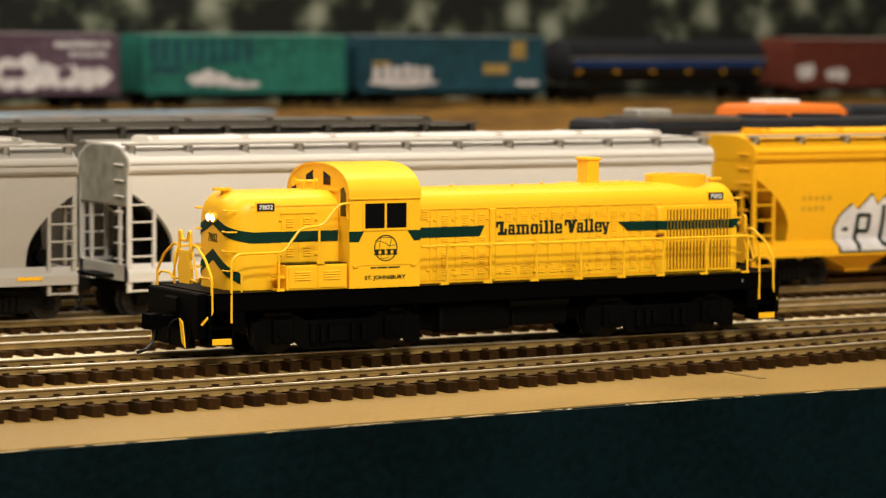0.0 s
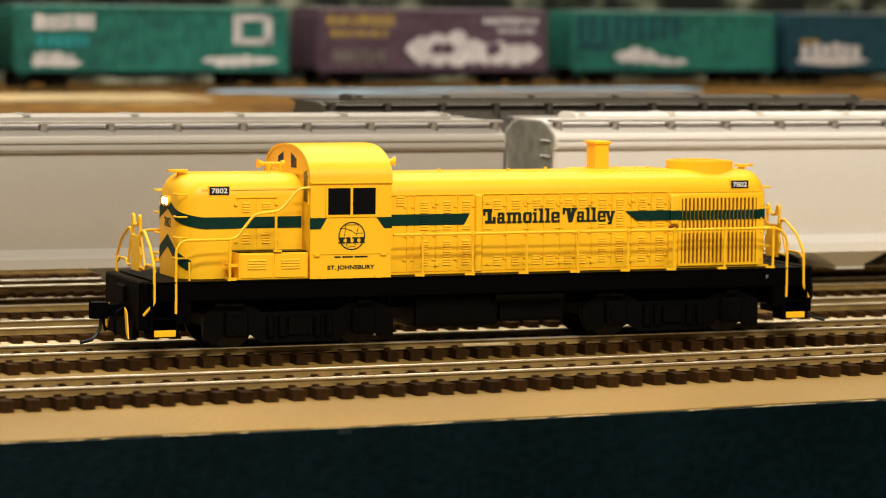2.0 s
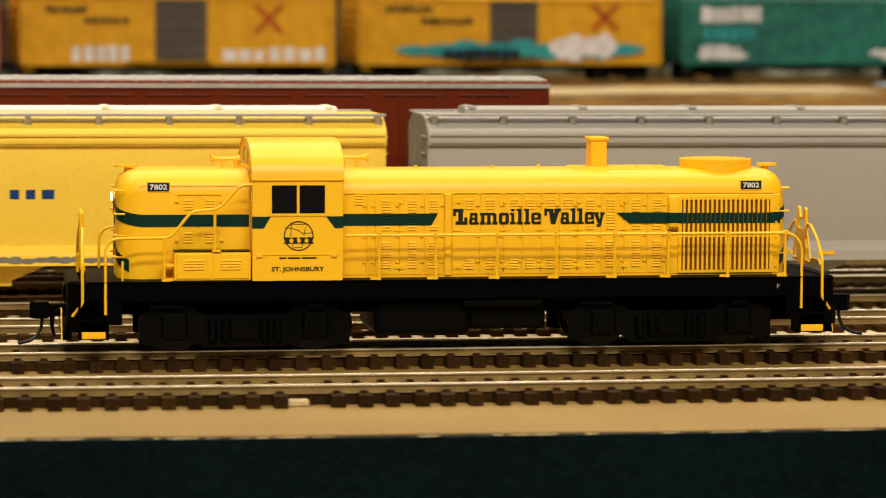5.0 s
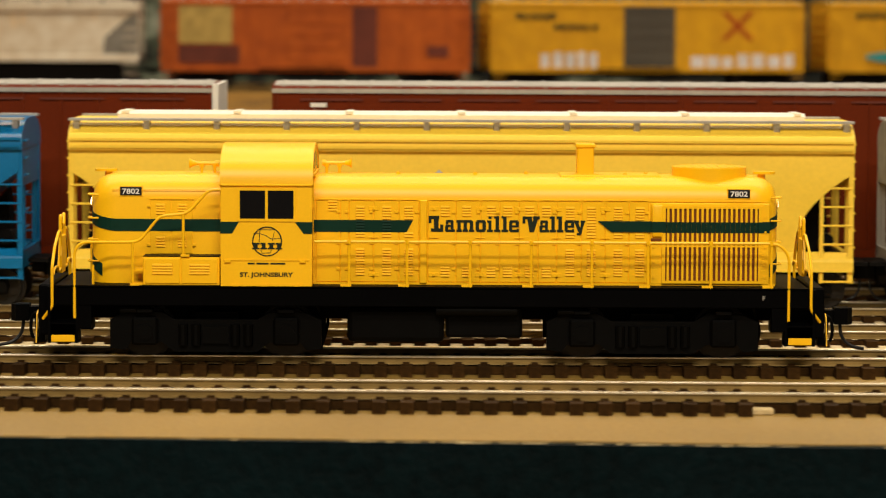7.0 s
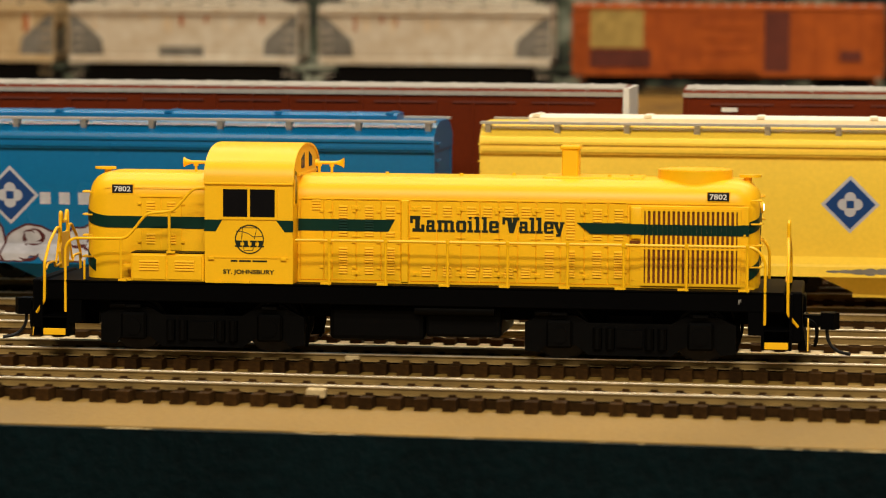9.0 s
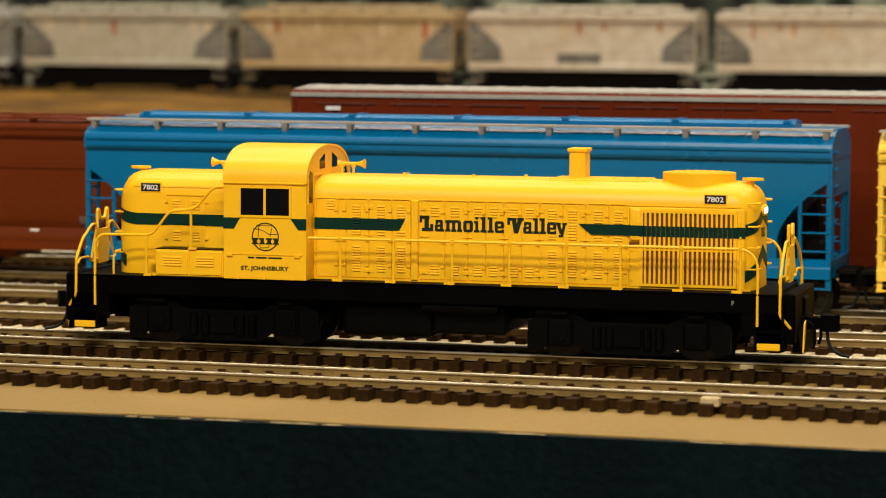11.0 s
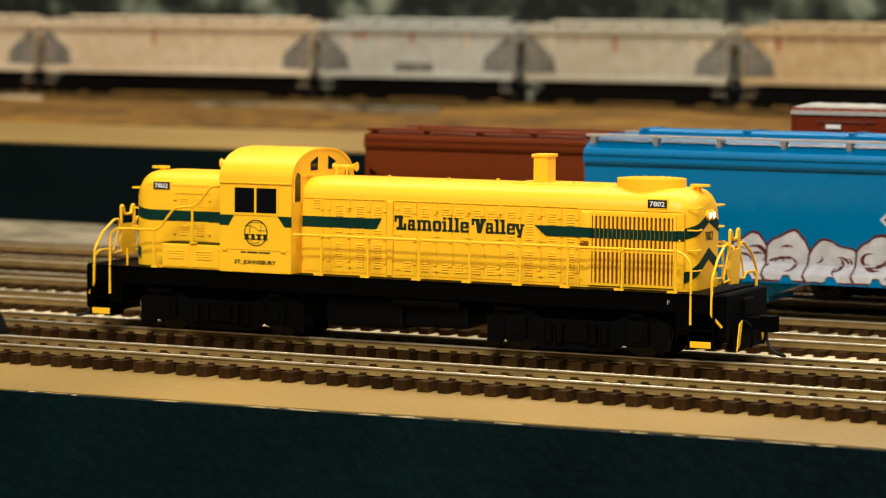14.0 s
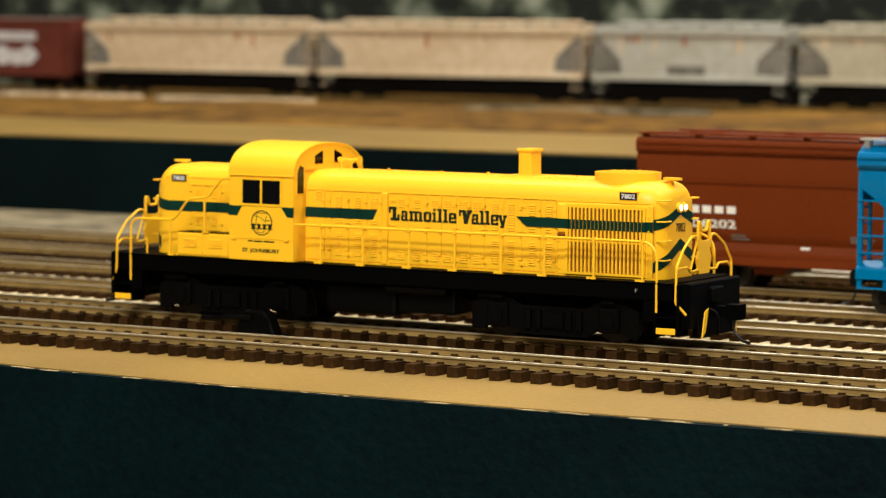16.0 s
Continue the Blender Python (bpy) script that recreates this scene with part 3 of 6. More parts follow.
    for s in (-1, 1):  # centre web below each slope sheet, its colour carrying the shade inside
        part("end_web", prism(bmesh.new(), [(s * (h - dx - 0.5), s0 - 0.5), (s * (h - dx - 0.5), 20.0), (s * (h - dx * 0.7), 26.0), (s * (h - 6.0), 31.0), (s * (h - 4.5), s0 - 0.5)], "y", -4.0, 4.0), slope or TRUCK, car)
        if not far:
            a, b = sorted((s * (h - 0.9), s * (h - 0.2)))
            part("end_sheet", B((a, b, -w + 1.2, w - 1.2, 32.5, 42.6)), paint, car)
    # side sills, ribs, corner posts
    for s in (-1, 1):
        a, b = sorted((s * (w - 1.0), s * (w + 0.35)))
        part("side_sill", prism(bmesh.new(), [(s * (w - 2.6), sill), (s * (w + 0.9), sill), (s * (w + 0.9), s0 - 1.9), (s * (w + 0.55), s0 - 1.3), (s * (w - 1.95), s0 + 0.6), (s * (w - 2.6), s0 + 0.6)], "x", -h, h), paint, car)
        a, b = sorted((s * q, s * (q + 0.5)))
        part("side_rib", B((-h + 0.5, h - 0.5, a, b, 43.0, 43.8)), paint, car)
        part("side_rib", B((-h + 0.5, h - 0.5, a, b, 44.9, 45.6)), paint, car)
        a, b = sorted((s * 13.0, s * 17.2))
        part("roof_walk", B((-h, h, a, b, top + 0.1, top + 0.75)), walk_mat, car)
        n = max(4, int(L / 18))
        a, b = sorted((s * 13.3, s * 17.0))
        bracket = mesh_of(prism(bmesh.new(), [(a, top + 0.1), (b, top + 0.1), (s * 17.15, 46.2), (s * 15.4, 46.2)], "x", -0.8, 0.8), "walk_bracket", walk_mat)
        rung = mesh_of(tube(bmesh.new(), [(-4.05, 0, 0), (4.05, 0, 0)], 0.32, 6), "ladder_rung", paint)
        for i in range(n + 1):
            place("walk_bracket", bracket, car, -h + 2 + (L - 4) * i / n)
        for e in (-1, 1):
            a, b = sorted((s * (w - 0.9), s * (w + 0.1)))
            x = e * (h - 0.7)
            part("corner_post", B((x - 0.7, x + 0.7, a, b, sill if far else 7.5, 42.4)), paint, car)
            x = e * (h - 8.5)
            part("ladder_stile", B((x - 0.5, x + 0.5, a, b, sill if far else 7.5, 33.0)), paint, car)
            for i in range(6):
                place("ladder_rung", rung, car, e * (h - 4.55), s * (w + 0.3), 8 + i * 5)
    for e in (-1, 1):
        a, b = sorted((e * (h - 1.6), e * h))
        part("end_sill", B((a, b, -w, w, sill, s0)), paint, car)
        a, b = sorted((e * (h - 1.0), e * (h + 5.5)))
        part("end_platform", B((a, b, -8, 8, sill + 0.8, sill + 1.8)), TRUCK, car)
        for q in (-10.5, 10.5):
            part("end_post", B((e * (h - 0.8) - 0.5, e * (h - 0.8) + 0.5, q - 0.5, q + 0.5, s0, 39.6)), paint, car)
        step = mesh_of(tube(bmesh.new(), [(0, -15.5, 0), (0, -9.5, 0)], 0.3, 6), "end_rung", paint)
        for i in range(7):
            place("end_rung", step, car, e * (h + 0.5), 0, 17 + i * 4.6)
        part("brake_gear", cyl(bmesh.new(), (e * (h - 6), -7, 18), (e * (h - 6), 3, 18), 2.2), TRUCK, car)
        coupler(car, e * h, e)
        freight_truck(car, e * (h - 19))
    if hatches == "trough":
        bm = bmesh.new()
        prism(bm, [(-6.5, top), (-6.5, top + 1.6), (-5, top + 2.3), (5, top + 2.3), (6.5, top + 1.6), (6.5, top)], "x", -h + 12, h - 12)
        part("roof_hatch", bm, roof, car)
        n = int(L / 28)
        for i in range(n):
            cx = -h + 14 + (L - 28) * i / max(1, n - 1)
            part("hatch_clamp", B((cx - 1, cx + 1, -6.8, 6.8, top + 1.8, top + 2.5)), roof, car)
    else:
        for i in range(4):
            cx = -h + L * (i + 0.5) / 4
            bm = bmesh.new()
            cyl(bm, (cx, 0, top), (cx, 0, top + 1.4), 6.5, 6.0, 20)
            part("round_hatch", bm, roof, car)
    return car


def diamond_logo(car, x, z, r, y):
    """Blue diamond with a pale leaf rosette, drawn as plain shapes."""
    part("logo_border", prism(bmesh.new(), [(x - r - 1.1, z), (x, z + r + 1.1), (x + r + 1.1, z), (x, z - r - 1.1)], "y", y - 0.04, y), LOGOGREY, car)
    part("logo_diamond", prism(bmesh.new(), [(x - r, z), (x, z + r), (x + r, z), (x, z - r)], "y", y - 0.09, y), NAVY, car)
    for dx, dz in ((0, 1), (1, 0), (0, -1), (-1, 0)):
        bm = bmesh.new()
        blob(bm, x + dx * r * 0.27, z + dz * r * 0.27, r * 0.235, r * 0.235, y, 0.15, random.Random(1), 12, 0)
        part("logo_petal", bm, LOGOGREY, car)
    part("logo_centre", prism(bmesh.new(), [(x - r * 0.15, z - r * 0.15), (x + r * 0.15, z - r * 0.15), (x + r * 0.15, z + r * 0.15), (x - r * 0.15, z + r * 0.15)], "y", y - 0.2, y), NAVY, car)


def leaf_logo(car, x, z, r, y):
    q = [(x - r, z - r * 0.2), (x - r * 0.1, z + r), (x + r, z + r * 0.3), (x + r * 0.3, z - r)]
    part("logo_border", prism(bmesh.new(), [(x + (a - x) * 1.04, z + (b - z) * 1.04) for a, b in q], "y", y - 0.04, y), WHITE, car)
    part("logo_diamond", prism(bmesh.new(), q, "y", y - 0.09, y), NAVY, car)
    bm = bmesh.new()
    prism(bm, [(x - r * 0.12 + r * (0.72 * math.cos(a) * 0.77 - 0.42 * math.sin(a) * 0.64), z - r * 0.22 + r * (0.72 * math.cos(a) * 0.64 + 0.42 * math.sin(a) * 0.77)) for a in [2 * math.pi * i / 24 for i in range(24)]], "y", y - 0.14, y)
    part("logo_leaf", bm, WHITE, car, "white leaf shape")


def hopper_train():
    y, f = 114.0, -17.82
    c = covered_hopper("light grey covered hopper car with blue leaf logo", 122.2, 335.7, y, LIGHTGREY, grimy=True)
    leaf_logo(c, 260.7 - 228.95, 30.5, 6.0, f)
    part("data_plate", B((77.6, 82.6, f - 0.12, f, 17.4, 19.4)), INK, c, "small black data plate")
    bars(c, WHITE, [(78.2, 79.8, 17.8, 19.0), (80.4, 82.0, 17.8, 19.0)], f - 0.12)
    bars(c, INK, [(26.5, 29.5, 20.0, 22.5), (31, 34, 20.0, 22.5), (35, 39, 20.0, 22.5)], f)
    bars(c, FAINT, [(-97 + i * 2.1, -95.4 + i * 2.1, 23.4, 25.2) for i in range(4)] + [(-86 + i * 1.9, -84.5 + i * 1.9, 23.4, 25.2) for i in range(6)] + [(-97, -90, 20.6, 21.4), (-86, -78, 20.6, 21.4)], f)
    part("reflector", B((2.0, 6.6, f - 1.2, f - 0.9, 12.2, 13.2)), ORANGEY, c, "orange-yellow reflector strip")
    part("reflector", B((88.0, 95.6, f - 1.2, f - 0.9, 12.2, 13.2)), ORANGEY, c, "orange-yellow reflector strip")
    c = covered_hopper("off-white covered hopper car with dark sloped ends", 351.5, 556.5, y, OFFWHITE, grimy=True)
    bars(c, FAINT, [(-79 + i * 2.0, -77.5 + i * 2.0, 23.6, 25.5) for i in range(2)] + [(-74.2 + i * 2.0, -72.7 + i * 2.0, 23.6, 25.5) for i in range(2)] + [(-80.5 + i * 2.0, -78.9 + i * 2.0, 19.6, 21.4) for i in range(5)] + [(-81, -77, 17.2, 18.0), (-74, -71, 17.2, 18.0)], f)
    c = covered_hopper("golden yellow covered hopper car with sprayed white letters", 573.0, 780.0, y, ORANGEY)
    bars(c, FAINTGOLD, [(-84 + i * 2.6, -82.4 + i * 2.6, 29.0, 30.6) for i in range(5)] + [(-84 + i * 2.6, -82.4 + i * 2.6, 25.6, 27.2) for i in range(4)], f)
    field = [(px + 6, pz) for px, pz in ((-74, 12), (-75.5, 20), (-73.5, 24), (-69, 27.5), (-66.5, 25.5), (-61, 30.5), (-58.5, 27), (-56, 29.5), (-51, 29.0), (-46, 26.5), (-43, 21), (-42, 12))]
    part("graffiti_edge", prism(bmesh.new(), [(-52.5 + (px + 52.5) * 1.045, 21 + (pz - 21) * 1.08) for px, pz in field], "y", f - 0.05, f), INK, c)
    part("graffiti", prism(bmesh.new(), field, "y", f - 0.09, f), BLUSH, c, "white sprayed field with dark letters")
    for x0, x1, z0, z1 in ((-67.5, -65.8, 12.2, 24.5), (-66.2, -61.5, 23.0, 24.6), (-62.6, -61.0, 18.5, 24.0), (-66.2, -61.5, 17.6, 19.2), (-57.0, -55.2, 13.4, 27.2), (-56.0, -51.5, 13.0, 14.6), (-49.5, -48.0, 14.0, 24.0), (-72.5, -70.0, 18.5, 20.0)):
        part("graffiti_edge", prism(bmesh.new(), [(x0 + 6, z0), (x0 + 6.4, z1), (x1 + 6.3, z1 - 0.3), (x1 + 6, z0)], "y", f - 0.13 - 0.003 * (x1 - x0), f), INK, c)
    c = covered_hopper("pale yellow covered hopper car with top-lit roof and blue diamond", -98.7, 110.8, y, CREAM, roof=LITROOF)
    diamond_logo(c, -6.0, 29.9, 6.6, f)
    bars(c, NAVY, [(4.5, 7.0, 28.3, 30.8), (8.7, 11.2, 28.3, 30.8), (12.9, 16.2, 28.3, 30.8)], f)
    bars(c, FAINTGOLD, [(-88 + i * 2.4, -86.4 + i * 2.4, 24.6, 26.0) for i in range(5)] + [(-88 + i * 2.4, -86.4 + i * 2.4, 21.8, 23.2) for i in range(5)], f)
    graffiti(c, DIRTSHADEGREY, -12, 60, 11.0, 13.2, f, 5, lumps=22, name="grime", label="grimy scribble along the sill")
    c = covered_hopper("bright blue covered hopper car with silver sprayed lettering", -324.4, -111.0, y, BLUE)
    diamond_logo(c, -10.8, 29.3, 7.0, f)
    bars(c, SILVERG, [(-2.4, 0.6, 26.9, 30.2), (3.0, 6.0, 26.9, 30.2), (8.4, 12.0, 26.9, 30.2)], f)
    bars(c, BLUESTENCIL, [(-88 + i * 2.4, -86.4 + i * 2.4, 27.6, 29.0) for i in range(4)] + [(-88 + i * 2.4, -86.4 + i * 2.4, 24.6, 26) for i in range(5)], f)
    part("data_plate", B((68.6, 73.8, f - 0.12, f, 17.6, 19.6)), INK, c, "small black data plate")
    bars(c, WHITE, [(69.2, 70.9, 18.0, 19.2), (71.5, 73.2, 18.0, 19.2)], f - 0.12)
    # sprayed tag: rounded silver letters with maroon outlines and curls, down to the foot of the sill
    rng, k = random.Random(77), 0
    for x0, x1, z1 in ((-63.5, -50, 25.0), (-53, -38, 26.0), (-41, -24, 23.5), (-27, -12, 25.5), (-14, 6, 21.5), (4, 20, 23.0), (18, 30, 25.0), (27, 38.8, 23.5)):
        w, cx = x1 - x0, (x0 + x1) / 2
        top, foot = [], []
        bump = rng.uniform(0.3, 0.7)
        for i in range(15):
            u = i / 14
            lift = max(0.0, 1 - abs(2 * u - 1) ** 5) ** 0.5 * (0.90 + 0.10 * math.cos(8.5 * (u - bump)))
            top.append((x0 + w * u, 12.5 + (z1 - 12.5) * lift + rng.uniform(-0.25, 0.25)))
            foot.append((x0 + w * (0.06 + 0.88 * u), 10.8 + (1.6 if 0.42 < u < 0.6 else 0) + rng.uniform(0, 0.3)))
        shape = top + foot[::-1]
        cz = sum(p[1] for p in shape) / len(shape)
        inner = [(cx + (p[0] - cx) * (1 - 1.3 / w), cz + (p[1] - cz) * 0.90) for p in shape]
        part("graffiti_edge", prism(bmesh.new(), shape, "y", f - 0.05 - 0.012 * k, f), MAROON, c)
        part("graffiti", prism(bmesh.new(), inner, "y", f - 0.056 - 0.012 * k, f), SILVERG, c, "silver sprayed letter with maroon outline")
        for j in range(5):  # maroon curls and folds inside the letter
            a, r = rng.uniform(0, 6.28), rng.uniform(1.2, 2.6)
            px, pz, span = cx + rng.uniform(-0.28, 0.28) * w, cz + rng.uniform(-2.5, 3.5), rng.uniform(1.6, 3.6)
            arc = [(px + r * 1.3 * math.cos(a + span * i / 9), pz + r * math.sin(a + span * i / 9)) for i in range(10)]
            back = [(px + (p[0] - px) * (0.55 + 0.35 * abs(i - 4.5) / 4.5), pz + (p[1] - pz) * (0.55 + 0.35 * abs(i - 4.5) / 4.5)) for i, p in enumerate(arc)]
            part("graffiti_edge", prism(bmesh.new(), arc + back[::-1], "y", f - 0.064 - 0.012 * k - 0.002 * j, f), MAROON, c)
        k += 1
    for car in [ob for ob in scene.objects if ob.parent is None and ob.get("group") == "covered hopper train"]:
        hug_side(car)


def boxcar(label, length, paint, at, group, door=None, ribs=14, height=50.0, floor=11.0, roof=None, name="boxcar", half=17.5):
    """Box car centred on x; z = 0 is the rail head."""
    h = length / 2
    car = thing(name, label, "box car", group, at=at)
    bm = bmesh.new()
    prism(bm, [(-half, floor), (-half, height - 2), (-half + 1.2, height - 0.8), (0, height), (half - 1.2, height - 0.8), (half, height - 2), (half, floor)], "x", -h, h)
    part("car_body", bm, paint, car)
    for s in (-1, 1):
        a, b = sorted((s * half, s * (half + 0.5)))
        side_post = mesh_of(B((-0.5, 0.5, a, b, floor + 1, height - 3)), "side_post", paint)
        for i in range(ribs + 1):
            x = -h + 1 + (length - 2) * i / ribs
            if not (door and abs(x) < 17):
                place("side_post", side_post, car, x)
        a, b = sorted((s * half, s * (half + 0.8)))
        part("sill", B((-h, h, a, b, floor - 1.6, floor + 1)), paint, car)
        part("roof_rail", B((-h, h, a, b, height - 3, height - 1.8)), roof or paint, car)
        if door:
            d = part("door", B((-15, 15, *sorted((s * (half + 0.3), s * (half + 1.1))), floor + 1.4, height - 3.4)), door, car)
            for z in range(5):
                zz = floor + 5 + z * (height - floor - 11) / 4
                part("door_rib", B((-14, 14, *sorted((s * (half + 1.1), s * (half + 1.5))), zz - 0.5, zz + 0.5)), door, d)
            part("door_rail", B((-32, 18, *sorted((s * half, s * (half + 1.3))), floor - 0.6, floor + 0.4)), TRUCK, car)
    if roof is GALV:
        part("roof_sheet", prism(bmesh.new(), [(-half + 1.0, height - 1.2), (-half + 1.0, height - 0.7), (0, height + 0.12), (half - 1.0, height - 0.7), (half - 1.0, height - 1.2)], "x", -h + 0.6, h - 0.6), GALV, car, "dusty pale roof sheet")
    seam = mesh_of(prism(bmesh.new(), [(-half + 0.8, height - 1.4), (-half + 0.8, height - 0.55), (0, height + 0.3), (half - 0.8, height - 0.55), (half - 0.8, height - 1.4)], "x", -0.5, 0.5), "roof_seam", roof or GALV)
    count = int(length / 8)
    for i in range(count):
        place("roof_seam", seam, car, -h + 3 + (length - 6) * i / (count - 1))
    for e in (-1, 1):
        a, b = sorted((e * h, e * (h + 0.9)))
        end_rib = mesh_of(B((a, b, -half + 2, half - 2, 0, 2.6)), "end_rib", paint)
        rung = mesh_of(tube(bmesh.new(), [(-3.25, 0, 0), (3.25, 0, 0)], 0.35, 6), "ladder_rung", paint)
        for i in range(6):
            place("end_rib", end_rib, car, 0, 0, floor + 4 + i * (height - floor - 8) / 6)
        for i in range(7):
            place("ladder_rung", rung, car, e * (h - 4.25), -half - 0.9, floor - 4 + i * 5.2)
        coupler(car, e * h, e)
        freight_truck(car, e * (h - 22))
    part("underframe", B((-h + 4, h - 4, -4, 4, 6.5, floor), (-20, 20, -12, 12, 5.5, floor)), TRUCK, car)
    return car


def red_row():
    y = 171.0
    for x0, x1, lab in ((-281.5, -64.0, "long oxide red box car with pale roof edge"), (-47.6, 166.5, "long oxide red box car with dust on its roof")):
        c = boxcar(lab, x1 - x0, RED, pose((x0 + x1) / 2 * MM, y * MM, 0), "red yard cars", height=59.0, roof=GALV, ribs=20)
        for i in range(9):
            u = -(x1 - x0) / 2 + 8 + i * (x1 - x0 - 12) / 9
            part("side_slot", B((u, u + (x1 - x0) / 9 - 6, -18.1, -17.6, 53.8, 54.4)), BOXBROWN, c)
        if x1 < 0:
            part("end_cap", B(((x1 - x0) / 2 - 0.6, (x1 - x0) / 2 + 1.1, -18.6, 18.6, 46.0, 58.4)), WHITE, c, "white painted end post")
        part("car_stencil", B((-(x1 - x0) / 2 + 11, -(x1 - x0) / 2 + 15.5, -18.3, -18.02, 52.0, 53.2)), WHITE, c)
    c = covered_hopper("brown-red covered hopper car with white stencils and round hatches", -422.7, -290.0, y, BROWNRED, walk_mat=BROWNRED, height=49.2, group="red yard cars", bays=2, hatches="round", sill=7.8)
    f = -17.85
    part("weld_line", B((-64.5, 64.5, f - 0.55, f + 0.02, 33.0, 33.6)), BROWNRED, c)
    part("hopper_lip", prism(bmesh.new(), [(-17.8, 10.6), (-18.9, 10.8), (-18.9, 12.2), (-17.8, 14.6)], "x", -66, 66), BROWNRED, c)
    bars(c, WHITE, [(-47.6 + i * 4.2, -44.6 + i * 4.2, 23.6, 25.9) for i in range(4)], f)
    letters("406202", 2.7, 18.5, WHITE, c, -50.6, f + 0.02, 18.9, slab=0.02)
    part("repack_stencil", B((-9.5, -6.5, f - 0.5, f + 0.6, 12.4, 14.2)), WHITE, c, "small white square stencil")
    bars(c, DIRTSHADEGREY, [(-34, -29, 16.5, 17.0), (-34, -28, 15.4, 15.9), (6, 13, 17.6, 18.0), (6, 14, 16.8, 17.2), (6, 13, 16.0, 16.4), (22, 30, 16.2, 16.6), (6, 15, 13.2, 13.7), (6, 16, 12.2, 12.7)], f)
    hug_side(c, 7.8)
    # dark grey hopper and a black engine further along the same track
    covered_hopper("dark grey covered hopper car with long roof hatches", 302.0, 503.0, y, DARKGREY, roof=DARKGREY, walk_mat=DARKGREY, height=55.0, group="grey yard cars")
    e = thing("parked_engine", "black diesel engine with a grey roof panel, parked", "locomotive", "parked engines", at=pose(640 * MM, y * MM, 0))
    part("long_hood", soft(B((-84, 90, -14, 14, 12, 54.4)), 3.0), TANKBLACK, e)
    part("roof_panel", soft(B((-68, -28, -13.5, 13.5, 53, 55.2)), 0.8), DARKGREY, e)
    part("vent", soft(B((-66, -52, -5, 5, 55.0, 57.6)), 0.6), GALV, e)
    part("roof_fan", cyl(bmesh.new(), (-10, 0, 54), (-10, 0, 55.4), 9, n=24), TANKBLACK, e)
    part("roof_fan", cyl(bmesh.new(), (14, 0, 54), (14, 0, 55.4), 9, n=24), TANKBLACK, e)
    part("underframe", B((-92, 92, -15, 15, 8, 12.2)), BLACK, e)
    for x in (-55, 58):
        freight_truck(e, x)
    coupler(e, -92, -1)
    e = thing("parked_engine", "orange and black diesel engine with white roof box, parked", "locomotive", "parked engines", at=pose(740 * MM, 228 * MM, 0))
    part("cab", soft(B((-82, -38, -15, 15, 12, 57.6)), 4.0), ORANGE, e, "bright orange cab")
    part("long_hood", soft(B((-38, 92, -13, 13, 12, 56.8)), 2.5), TANKBLACK, e)
    part("roof_box", soft(B((-72, -56, -7, 5, 57.2, 59.2)), 0.9), WHITE, e, "white roof box")
    part("underframe", B((-92, 92, -15, 15, 8, 12.2)), BLACK, e)
    for x in (-55, 58):
        freight_truck(e, x)


def far_span(a0, a1):
    """Length and pose of a far car whose front side spans those bearings."""
    x0, y0, h0 = far_at(a0)
    x1, y1, h1 = far_at(a1)
    ang = math.degrees(math.atan2(y1 - y0, x1 - x0))
    m = pose((x0 + x1) / 2 * MM, (y0 + y1) / 2 * MM, FAR_Z * MM, 0, 0, ang) @ pose(0, 17.5 * MM, 0)
    return math.hypot(x1 - x0, y1 - y0), m


